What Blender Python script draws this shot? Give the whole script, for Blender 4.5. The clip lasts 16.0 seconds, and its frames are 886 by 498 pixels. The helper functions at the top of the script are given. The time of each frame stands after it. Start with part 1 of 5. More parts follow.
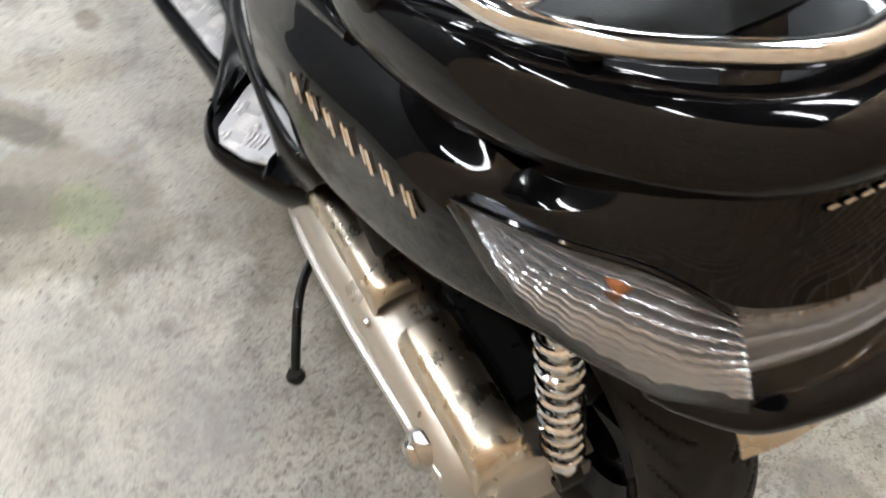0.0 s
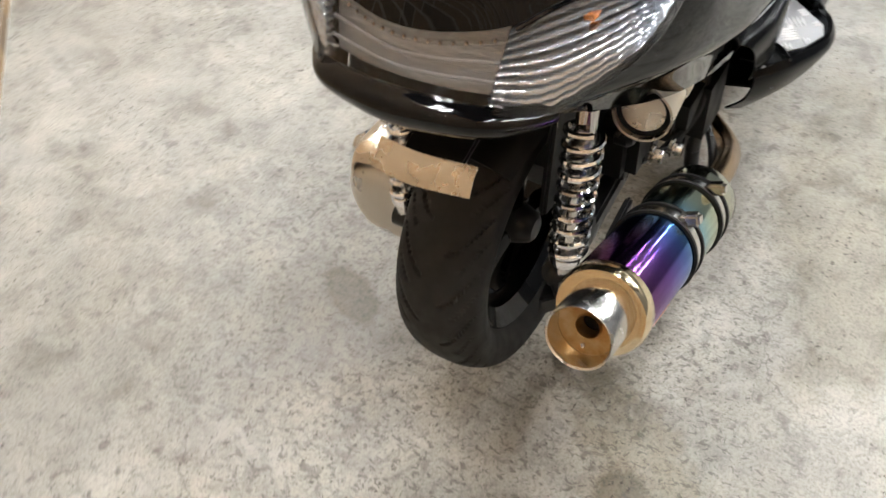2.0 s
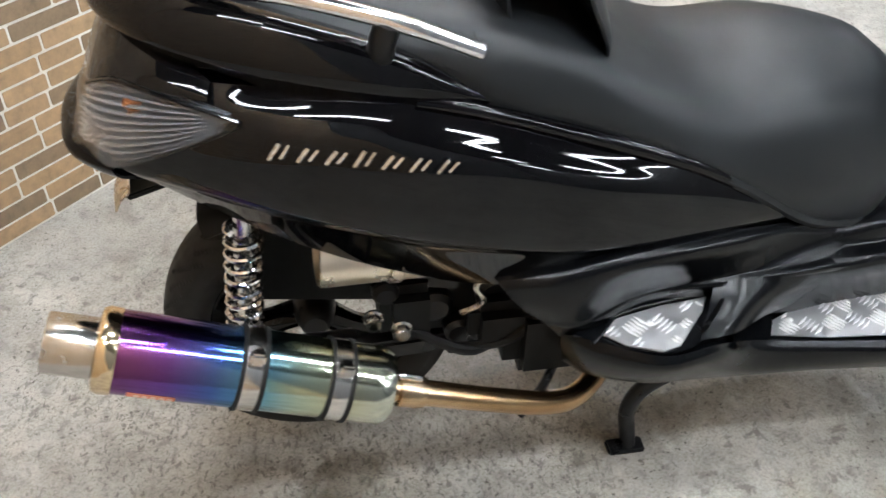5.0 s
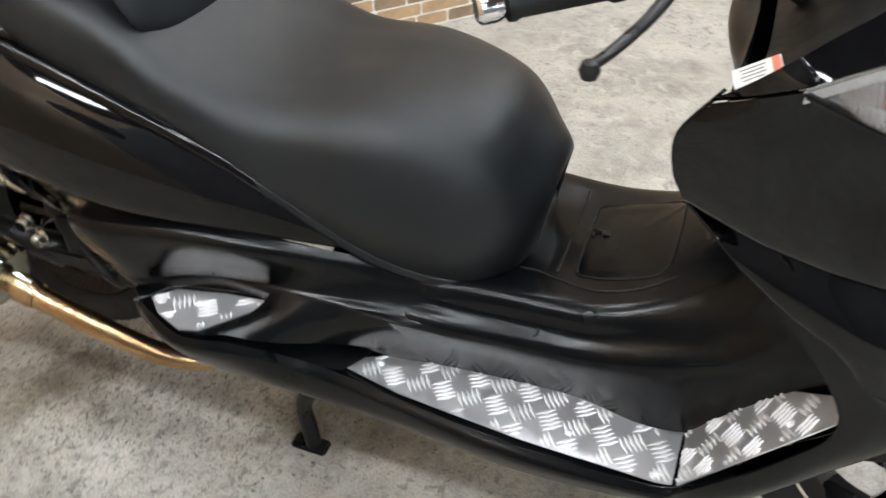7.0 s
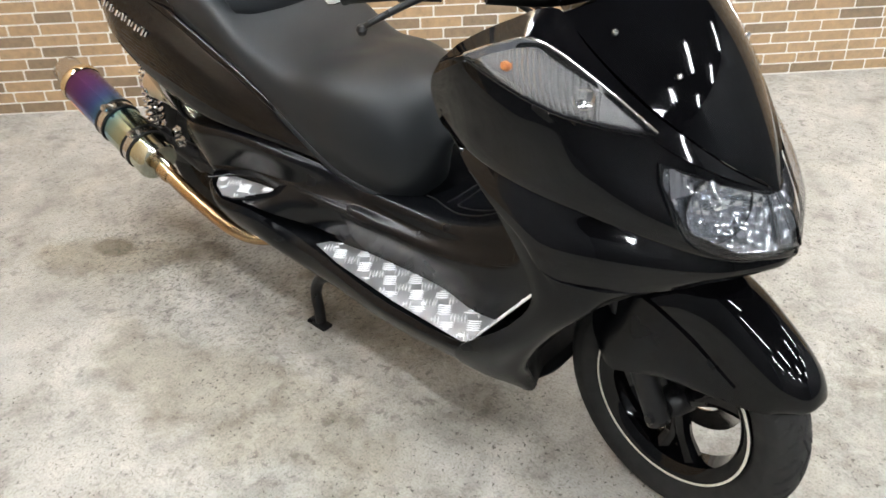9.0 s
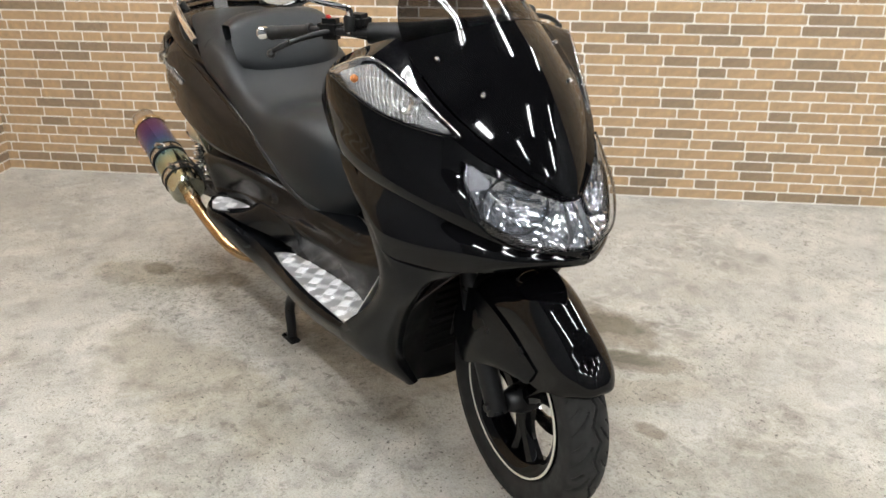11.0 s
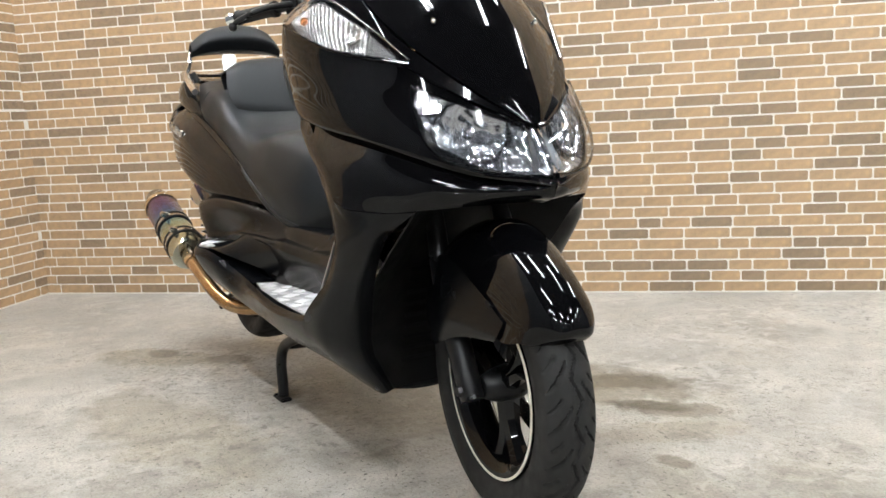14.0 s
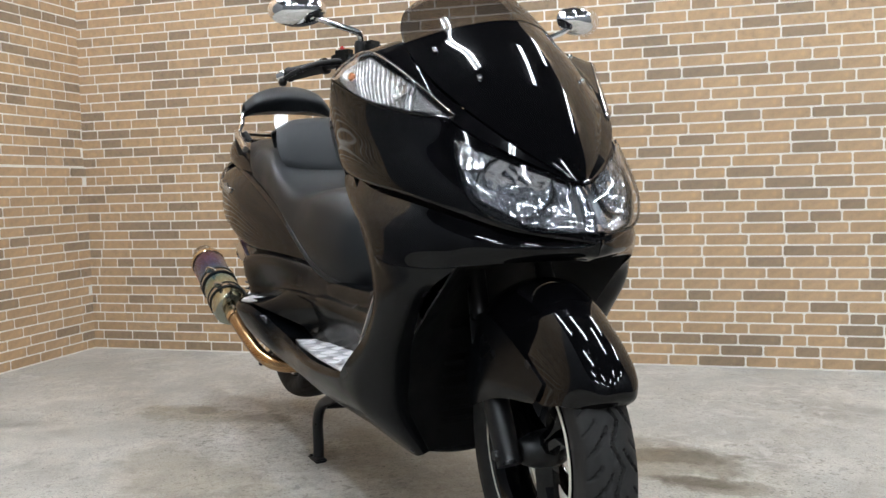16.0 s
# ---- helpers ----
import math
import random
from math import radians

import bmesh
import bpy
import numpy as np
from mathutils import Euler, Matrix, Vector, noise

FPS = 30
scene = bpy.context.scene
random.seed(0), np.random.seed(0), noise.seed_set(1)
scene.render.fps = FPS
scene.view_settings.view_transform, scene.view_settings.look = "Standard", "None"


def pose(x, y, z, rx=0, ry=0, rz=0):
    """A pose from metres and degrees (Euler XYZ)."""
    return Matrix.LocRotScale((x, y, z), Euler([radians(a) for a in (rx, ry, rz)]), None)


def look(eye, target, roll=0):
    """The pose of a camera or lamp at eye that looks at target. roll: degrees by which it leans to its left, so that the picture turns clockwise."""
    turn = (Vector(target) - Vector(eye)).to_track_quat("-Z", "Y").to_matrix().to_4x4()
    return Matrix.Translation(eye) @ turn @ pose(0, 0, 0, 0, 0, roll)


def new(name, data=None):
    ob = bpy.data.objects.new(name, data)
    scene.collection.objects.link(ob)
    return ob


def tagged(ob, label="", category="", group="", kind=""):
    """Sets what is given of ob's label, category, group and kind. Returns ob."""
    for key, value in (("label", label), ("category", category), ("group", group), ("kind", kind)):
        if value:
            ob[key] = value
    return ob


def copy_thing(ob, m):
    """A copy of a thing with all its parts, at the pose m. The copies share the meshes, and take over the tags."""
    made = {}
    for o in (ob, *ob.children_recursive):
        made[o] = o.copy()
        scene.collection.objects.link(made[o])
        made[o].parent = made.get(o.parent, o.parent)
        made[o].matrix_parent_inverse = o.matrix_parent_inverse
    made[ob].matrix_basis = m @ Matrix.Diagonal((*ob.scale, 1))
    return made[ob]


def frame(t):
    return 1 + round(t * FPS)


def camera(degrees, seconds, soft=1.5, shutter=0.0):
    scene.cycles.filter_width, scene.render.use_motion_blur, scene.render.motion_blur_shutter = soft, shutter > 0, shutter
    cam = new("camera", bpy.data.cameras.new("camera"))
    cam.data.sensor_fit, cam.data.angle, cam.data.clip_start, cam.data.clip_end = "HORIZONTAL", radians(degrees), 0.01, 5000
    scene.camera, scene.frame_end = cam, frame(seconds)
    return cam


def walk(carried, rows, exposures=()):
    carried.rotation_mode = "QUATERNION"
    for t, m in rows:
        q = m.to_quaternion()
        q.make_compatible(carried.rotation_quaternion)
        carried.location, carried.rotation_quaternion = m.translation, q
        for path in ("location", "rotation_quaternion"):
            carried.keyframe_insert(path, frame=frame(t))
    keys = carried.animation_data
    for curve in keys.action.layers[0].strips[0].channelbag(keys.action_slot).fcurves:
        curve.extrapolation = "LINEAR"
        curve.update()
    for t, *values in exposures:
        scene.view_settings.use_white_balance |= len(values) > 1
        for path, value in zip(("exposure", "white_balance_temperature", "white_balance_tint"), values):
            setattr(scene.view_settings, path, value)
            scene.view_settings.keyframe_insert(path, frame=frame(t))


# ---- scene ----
cam = camera(53.3, 16.0, shutter=0.4)
PATH = [
    (0, (-0.5, 0.423, 1.391), (0.617, -0.076, -0.191), -4.8),
    (0.5, (-0.696, 0.235, 1.37), (0.54, 0.124, -0.199), -8.1),
    (1, (-0.823, 0.007, 1.31), (0.524, 0.112, -0.164), -4.7),
    (1.5, (-0.938, -0.21, 1.352), (0.361, 0.167, -0.121), -4.9),
    (2, (-0.991, -0.487, 1.391), (0.152, 0.269, -0.065), -4.0),
    (2.5, (-0.926, -0.652, 1.381), (0.048, 0.316, -0.073), -3.9),
    (3, (-0.737, -0.821, 1.39), (0.049, 0.352, -0.026), -0.9),
    (5.5, (0.276, -1.21, 1.447), (0.316, 0.323, 0.163), -2.4),
    (6, (0.616, -1.223, 1.456), (0.414, 0.28, 0.151), -5.5),
    (6.5, (0.891, -1.168, 1.473), (0.619, 0.343, 0.19), -4.2),
    (7, (1.179, -1.092, 1.452), (0.646, 0.335, 0.156), -0.3),
    (7.5, (1.429, -1.093, 1.484), (0.638, 0.261, 0.243), 0.6),
    (8, (1.709, -1.149, 1.534), (0.7, 0.065, 0.305), -0.6),
    (8.5, (1.933, -1.298, 1.571), (0.886, -0.026, 0.438), 1.1),
    (9, (2.149, -1.372, 1.596), (1.029, -0.154, 0.473), -1.3),
    (9.5, (2.378, -1.359, 1.606), (1.106, -0.263, 0.52), -1.3),
    (10, (2.618, -1.307, 1.605), (1.284, -0.241, 0.563), -0.0),
    (12.5, (3.11, -1.168, 1.028), (1.438, -0.183, 0.543), -1.1),
    (13, (3.102, -1.133, 0.936), (1.454, -0.125, 0.419), -0.8),
    (13.5, (3.084, -1.059, 0.883), (1.422, -0.019, 0.486), -1.2),
    (14, (3.058, -1.007, 0.841), (1.344, -0.024, 0.536), -2.9),
    (14.5, (3.038, -0.983, 0.815), (1.305, -0.013, 0.573), -2.6),
    (15, (3.037, -0.98, 0.809), (1.26, -0.076, 0.652), -2.1),
    (15.5, (3.037, -0.981, 0.807), (1.258, -0.078, 0.664), -1.6),
    (16, (3.039, -0.981, 0.807), (1.259, -0.079, 0.667), -1.5),
]
walk(cam, [(t, look(eye, target, roll)) for t, eye, target, roll in PATH],
     exposures=[(0.0, -0.05, 6500, 10), (0.5, -0.1, 6550, 10), (1.0, -0.2, 6750, 10), (1.5, -0.25, 6750, 10), (2.0, 0.05, 6650, 10), (3.0, 0.12, 6350, 10), (5.5, 0.0, 6250, 10), (7.0, -0.02, 6450, 10),
                (8.0, 0.05, 6500, 10), (9.0, 0.1, 6500, 10), (9.5, 0.18, 6600, 10), (10.0, -0.07, 6700, 10), (12.5, -0.07, 6600, 10), (14.0, 0.08, 6500, 10), (15.5, -0.08, 6200, 10), (16.0, -0.27, 6150, 10)])

# ---------------------------------------------------------------- world and lamps
world = bpy.data.worlds.new("world")
scene.world = world
world.use_nodes = True
world.node_tree.nodes["Background"].inputs[0].default_value = (0.8, 0.85, 0.9, 1)
world.node_tree.nodes["Background"].inputs[1].default_value = 0.05
scene.view_settings.exposure = 0.0
TUBE_POWER = 164.0


# ---------------------------------------------------------------- materials
def mat(name, base, rough=0.5, metal=0.0, coat=0.0, spec=0.5):
    m = bpy.data.materials.new(name)
    m.use_nodes = True
    b = m.node_tree.nodes["Principled BSDF"]
    b.inputs["Base Color"].default_value = (*base, 1)
    b.inputs["Roughness"].default_value = rough
    b.inputs["Metallic"].default_value = metal
    b.inputs["Coat Weight"].default_value = coat
    b.inputs["Coat Roughness"].default_value = 0.03
    b.inputs["Specular IOR Level"].default_value = spec
    return m


def node(m, kind, **values):
    n = m.node_tree.nodes.new(kind)
    for k, v in values.items():
        n.inputs[k].default_value = v
    return n


def link(m, a, out, b, inp):
    m.node_tree.links.new(a.outputs[out], b.inputs[inp])


def bsdf(m):
    return m.node_tree.nodes["Principled BSDF"]


def coords(m, scale=(1, 1, 1), which="Object"):
    c, mp = node(m, "ShaderNodeTexCoord"), node(m, "ShaderNodeMapping")
    mp.inputs["Scale"].default_value = scale
    link(m, c, which, mp, "Vector")
    return mp


def noise_tex(m, at, scale, detail=4.0, rough=0.55, distortion=0.0):
    n = node(m, "ShaderNodeTexNoise", Scale=scale, Detail=detail, Roughness=rough, Distortion=distortion)
    link(m, at, "Vector", n, "Vector")
    return n


def ramp(m, src, out, stops):
    r = node(m, "ShaderNodeValToRGB")
    e = r.color_ramp.elements
    e[0].position, e[0].color = stops[0][0], (*stops[0][1], 1)
    e[1].position, e[1].color = stops[-1][0], (*stops[-1][1], 1)
    for p, c in stops[1:-1]:
        e.new(p).color = (*c, 1)
    link(m, src, out, r, "Fac")
    return r


def mix(m, kind, fac, a, b):
    """A colour mix; fac, a and b are (node, output) or plain values."""
    n = node(m, "ShaderNodeMix")
    n.data_type, n.blend_type = "RGBA", kind
    for slot, v in ((0, fac), (6, a), (7, b)):
        if isinstance(v, tuple) and hasattr(v[0], "outputs"):
            m.node_tree.links.new(v[0].outputs[v[1]], n.inputs[slot])
        else:
            n.inputs[slot].default_value = v if slot == 0 else (*v, 1)
    return n


def bump(m, src, out, strength, distance=0.01):
    b = node(m, "ShaderNodeBump", Strength=strength, Distance=distance)
    link(m, src, out, b, "Height")
    link(m, b, "Normal", bsdf(m), "Normal")
    return b


def worn(m, scale, lo, hi):
    """Roughness that varies between lo and hi."""
    n = noise_tex(m, coords(m), scale, 5)
    r = ramp(m, n, "Fac", [(0.35, (lo, lo, lo)), (0.7, (hi, hi, hi))])
    link(m, r, "Color", bsdf(m), "Roughness")
    return n


GLOSS = mat("gloss_black_paint", (0.0018, 0.0018, 0.0022), 0.045, 0, 0, 0.27)
worn(GLOSS, 9, 0.02, 0.045)
MATTE = mat("matte_black_plastic", (0.0025, 0.0028, 0.0034), 0.24, 0, 0, 0.2)
_n = worn(MATTE, 14, 0.19, 0.28)
bump(MATTE, noise_tex(MATTE, coords(MATTE), 900, 2), "Fac", 0.08, 0.001)
DARK = mat("dark_plastic", (0.005, 0.005, 0.005), 0.55, 0, 0, 0.2)
worn(DARK, 20, 0.45, 0.65)
VINYL = mat("seat_vinyl", (0.0085, 0.0098, 0.0112), 0.45, 0, 0, 0.3)
worn(VINYL, 7, 0.38, 0.5)
bump(VINYL, noise_tex(VINYL, coords(VINYL), 700, 3), "Fac", 0.25, 0.001)
CHROME = mat("chrome", (0.86, 0.86, 0.87), 0.06, 1)
worn(CHROME, 25, 0.04, 0.12)
STEEL = mat("polished_steel", (0.62, 0.6, 0.57), 0.16, 1)
worn(STEEL, 18, 0.1, 0.28)
CASE = mat("worn_case_metal", (0.6, 0.56, 0.5), 0.34, 0.7)
worn(CASE, 12, 0.25, 0.5)
# the tan base colour paints in the brick wall's reflection
TAN_STEEL = mat("polished_bracket_steel", (0.75, 0.66, 0.54), 0.3, 1)
worn(TAN_STEEL, 25, 0.22, 0.4)
ALU = mat("aluminium_plate", (0.7, 0.7, 0.71), 0.4, 0.85)
worn(ALU, 40, 0.34, 0.48)
ALU_BAR = mat("polished_chequer_bar", (0.93, 0.93, 0.94), 0.4, 0.35)
worn(ALU_BAR, 60, 0.34, 0.46)
SILVER = mat("silver_engine_paint", (0.55, 0.53, 0.5), 0.32, 0.75)
worn(SILVER, 15, 0.25, 0.45)
BLACK_STEEL = mat("black_painted_steel", (0.007, 0.007, 0.0075), 0.35, 0, 0, 0.3)
worn(BLACK_STEEL, 20, 0.25, 0.5)
FLUTED = mat("fluted_lamp_reflector", (0.58, 0.61, 0.65), 0.14, 0.8)
worn(FLUTED, 60, 0.08, 0.18)
BRIGHT = mat("bright_lamp_backing", (0.6, 0.59, 0.57), 0.2, 0.75)
HEAD_CHROME = mat("faceted_headlamp_chrome", (0.55, 0.57, 0.6), 0.1, 0.9)
worn(HEAD_CHROME, 80, 0.06, 0.14)
BOWL_CHROME = mat("headlamp_bowl_chrome", (0.66, 0.68, 0.71), 0.05, 1)
worn(BOWL_CHROME, 80, 0.03, 0.08)
for _m, _k, _h in ((BOWL_CHROME, 75, 0.9), (HEAD_CHROME, 50, 0.55)):
    _v = node(_m, "ShaderNodeTexVoronoi", Scale=_k, Randomness=0.8)
    link(_m, coords(_m, (1, 1, 0.6)), "Vector", _v, "Vector")
    bump(_m, _v, "Distance", _h, 0.012)
GREY_TRIM = mat("grey_lamp_trim", (0.1, 0.105, 0.11), 0.22, 0.5)
HAZE = mat("ribbed_lamp_backing", (0.5, 0.52, 0.54), 0.26, 0.6)
_w = noise_tex(HAZE, coords(HAZE, (1, 1, 4)), 40, 3)
bump(HAZE, _w, "Fac", 0.5, 0.006)
RUBBER = mat("tyre_rubber", (0.017, 0.0165, 0.016), 0.72, 0, 0, 0.25)
worn(RUBBER, 30, 0.6, 0.82)
GRIP = mat("grip_rubber", (0.009, 0.009, 0.009), 0.6, 0, 0, 0.25)
ORANGE = mat("orange_bulb", (0.55, 0.19, 0.06), 0.25)
RED = mat("red_plastic", (0.6, 0.02, 0.02), 0.3)
WHITE = mat("white_label", (0.75, 0.74, 0.71), 0.5)
RIM_TAPE = mat("rim_tape", (0.72, 0.68, 0.58), 0.35)
STICKER = mat("orange_sticker", (0.75, 0.25, 0.15), 0.4)
STICKER_INK = mat("sticker_ink", (0.85, 0.6, 0.5), 0.4)
LABEL_INK = mat("label_ink", (0.25, 0.24, 0.23), 0.5)
RUST = mat("burnt_steel", (0.55, 0.4, 0.22), 0.3, 0.9)
_n = noise_tex(RUST, coords(RUST), 30, 6)
link(RUST, ramp(RUST, _n, "Fac", [(0.35, (0.62, 0.5, 0.33)), (0.55, (0.5, 0.32, 0.13)), (0.75, (0.25, 0.1, 0.03))]), "Color", bsdf(RUST), "Base Color")
GOLD_PIPE = mat("heat_tinted_pipe", (0.62, 0.43, 0.22), 0.26, 1)
_n = noise_tex(GOLD_PIPE, coords(GOLD_PIPE), 8, 4)
link(GOLD_PIPE, ramp(GOLD_PIPE, _n, "Fac", [(0.3, (0.55, 0.42, 0.27)), (0.5, (0.42, 0.27, 0.14)), (0.7, (0.28, 0.15, 0.07))]), "Color", bsdf(GOLD_PIPE), "Base Color")
GOLD_RING = mat("gold_tinted_steel", (0.78, 0.63, 0.42), 0.12, 1)

CAN = mat("blued_titanium", (0.2, 0.2, 0.5), 0.14, 1)
_c = node(CAN, "ShaderNodeTexCoord")
_s = node(CAN, "ShaderNodeSeparateXYZ")
link(CAN, _c, "Object", _s, "Vector")
_m = node(CAN, "ShaderNodeMapRange")
for _k, _v in (("From Min", 0.0), ("From Max", 0.4), ("To Min", 0.0), ("To Max", 1.0)):
    _m.inputs[_k].default_value = _v
link(CAN, _s, "Z", _m, "Value")
_r = ramp(CAN, _m, "Result", [(0.0, (0.2, 0.07, 0.2)), (0.2, (0.14, 0.06, 0.3)), (0.36, (0.07, 0.13, 0.42)), (0.52, (0.12, 0.36, 0.52)),
                              (0.66, (0.42, 0.52, 0.42)), (0.8, (0.5, 0.5, 0.34)), (1.0, (0.52, 0.54, 0.46))])
link(CAN, _r, "Color", bsdf(CAN), "Base Color")


def glass(name, tint, rough, clear):
    """A thin clear plastic: mostly see-through, with a glossy face."""
    m = bpy.data.materials.new(name)
    m.use_nodes = True
    t = m.node_tree
    t.nodes.remove(t.nodes["Principled BSDF"])
    a, b, x, f = (t.nodes.new("ShaderNode" + k) for k in ("BsdfTransparent", "BsdfGlossy", "MixShader", "LayerWeight"))
    a.inputs[0].default_value = (*tint, 1)
    b.inputs["Roughness"].default_value = rough
    f.inputs["Blend"].default_value = 0.5
    steep, add = t.nodes.new("ShaderNodeMath"), t.nodes.new("ShaderNodeMath")
    steep.operation, add.operation = "POWER", "MULTIPLY_ADD"
    steep.inputs[1].default_value = 4.0
    add.inputs[1].default_value, add.inputs[2].default_value = 0.6, clear
    t.links.new(f.outputs["Facing"], steep.inputs[0])
    t.links.new(steep.outputs[0], add.inputs[0])
    t.links.new(add.outputs[0], x.inputs[0])
    t.links.new(a.outputs[0], x.inputs[1])
    t.links.new(b.outputs[0], x.inputs[2])
    t.links.new(x.outputs[0], t.nodes["Material Output"].inputs[0])
    return m


LENS = glass("clear_lens", (0.93, 0.93, 0.94), 0.04, 0.03)
SMOKE = glass("smoke_screen", (0.4, 0.4, 0.41), 0.02, 0.03)

# concrete floor
CONCRETE = mat("concrete", (0.45, 0.43, 0.4), 0.6)
_at = coords(CONCRETE)
_big = noise_tex(CONCRETE, _at, 1.1, 6, 0.6, 0.4)
_mid = noise_tex(CONCRETE, _at, 7.0, 8, 0.65, 0.3)
_fine = noise_tex(CONCRETE, _at, 160.0, 4, 0.6)
_base = ramp(CONCRETE, _big, "Fac", [(0.3, (0.29, 0.272, 0.242)), (0.48, (0.39, 0.371, 0.335)), (0.7, (0.465, 0.445, 0.408))])
_blot = ramp(CONCRETE, _mid, "Fac", [(0.3, (0.55, 0.535, 0.51)), (0.42, (0.85, 0.84, 0.825)), (0.5, (1.0, 1.0, 0.995)), (0.58, (1.08, 1.075, 1.06)), (0.7, (1.14, 1.13, 1.11))])
_mul = mix(CONCRETE, "MULTIPLY", 1.0, (_base, "Color"), (_blot, "Color"))
_gr = ramp(CONCRETE, _fine, "Fac", [(0.3, (0.66, 0.66, 0.65)), (0.5, (0.97, 0.97, 0.97)), (0.7, (1.12, 1.12, 1.12))])
_mul2 = mix(CONCRETE, "MULTIPLY", 1.0, (_mul, 2), (_gr, "Color"))
# dark specks in patches, finer grit, hairline cracks
_dark = _mul2


def _marks(m, below, tex, out, lo, hi, where_scale, where_lo, where_hi, depth, colour):
    a = ramp(m, tex, out, [(lo, (0, 0, 0)), (hi, (1, 1, 1))])
    w = ramp(m, noise_tex(m, coords(m), where_scale, 5, 0.6), "Fac", [(where_lo, (0, 0, 0)), (where_hi, (depth, depth, depth))])
    k = mix(m, "MULTIPLY", 1.0, (a, "Color"), (w, "Color"))
    return mix(m, "MIX", (k, 2), below, colour)


_dark = _marks(CONCRETE, (_dark, 2), noise_tex(CONCRETE, _at, 26.0, 6, 0.62, 0.5), "Fac", 0.57, 0.63, 1.6, 0.42, 0.62, 0.72, (0.15, 0.138, 0.12))
_dark = _marks(CONCRETE, (_dark, 2), noise_tex(CONCRETE, _at, 75.0, 4, 0.6, 0.3), "Fac", 0.6, 0.65, 2.4, 0.38, 0.56, 0.9, (0.085, 0.076, 0.062))
_dark = _marks(CONCRETE, (_dark, 2), noise_tex(CONCRETE, coords(CONCRETE, (1, 0.4, 1)), 11.0, 7, 0.68, 1.0), "Fac", 0.6, 0.72, 0.9, 0.4, 0.6, 0.5, (0.2, 0.185, 0.16))
_dark = _marks(CONCRETE, (_dark, 2), noise_tex(CONCRETE, _at, 48.0, 5, 0.6, 0.8), "Fac", 0.55, 0.61, 3.1, 0.4, 0.6, 0.45, (0.18, 0.168, 0.145))
_dark = _marks(CONCRETE, (_dark, 2), noise_tex(CONCRETE, _at, 18.0, 6, 0.65, 0.9), "Fac", 0.5, 0.62, 1.9, 0.38, 0.6, 0.45, (0.56, 0.545, 0.515))
_crack = node(CONCRETE, "ShaderNodeTexVoronoi", Scale=0.8, Randomness=1.0)
_crack.feature = "DISTANCE_TO_EDGE"
_wm = mix(CONCRETE, "LINEAR_LIGHT", 0.12, (_at, "Vector"), (noise_tex(CONCRETE, _at, 5.0, 6, 0.65), "Color"))
link(CONCRETE, _wm, 2, _crack, "Vector")
_inv = ramp(CONCRETE, _crack, "Distance", [(0.0, (1, 1, 1)), (0.0045, (0, 0, 0))])
_dark = _marks(CONCRETE, (_dark, 2), _inv, "Color", 0.2, 1.0, 1.2, 0.48, 0.62, 0.55, (0.12, 0.105, 0.09))
_pale = ramp(CONCRETE, noise_tex(CONCRETE, _at, 3.4, 6, 0.6, 0.6), "Fac", [(0.46, (0.97, 0.97, 0.97)), (0.56, (1.06, 1.055, 1.045)), (0.68, (1.14, 1.13, 1.11))])
_dark = mix(CONCRETE, "MULTIPLY", 1.0, (_dark, 2), (_pale, "Color"))


def stain_or_shade(m, below, centre, size, turn, colour, ragged=0.7, depth=0.85, ring=0.0, pits=0.0):
    """A blot of its own shape on the floor, laid over what lies below."""
    c, mp = node(m, "ShaderNodeTexCoord"), node(m, "ShaderNodeMapping")
    mp.vector_type = "TEXTURE"
    mp.inputs["Location"].default_value = (*centre, 0)
    mp.inputs["Rotation"].default_value = (0, 0, radians(turn))
    mp.inputs["Scale"].default_value = (*size, 1)
    link(m, c, "Object", mp, "Vector")
    ln = node(m, "ShaderNodeVectorMath")
    ln.operation = "LENGTH"
    link(m, mp, "Vector", ln, 0)
    nz = noise_tex(m, coords(m), 4.0 / max(size), 6, 0.65)
    ad = node(m, "ShaderNodeMath")
    ad.operation = "MULTIPLY_ADD"
    ad.inputs[1].default_value = ragged * 2
    link(m, nz, "Fac", ad, 0)
    link(m, ln, "Value", ad, 2)
    half = node(m, "ShaderNodeMath")
    half.operation = "MULTIPLY"
    half.inputs[1].default_value = 0.4
    link(m, ad, "Value", half, 0)
    stops = [(0.4 * (0.6 + ragged), (depth, depth, depth)), (0.4 * (0.9 + ragged), (0, 0, 0))]
    if ring:
        stops = [(0.4 * (0.3 + ragged), (depth * ring,) * 3), (0.4 * (0.5 + ragged), (depth * ring,) * 3)] + stops
    r = ramp(m, half, "Value", stops)
    if pits:
        k = noise_tex(m, coords(m, (1, 0.6, 1)), pits, 5, 0.62, 0.6)
        k = ramp(m, k, "Fac", [(0.555, (0, 0, 0)), (0.61, (1, 1, 1))])
        r = mix(m, "MULTIPLY", 1.0, (r, "Color"), (k, "Color"))
        return mix(m, "MIX", (r, 2), below, colour)
    return mix(m, "MULTIPLY", (r, "Color"), below, tuple(min(1.0, v / 0.36) for v in colour))


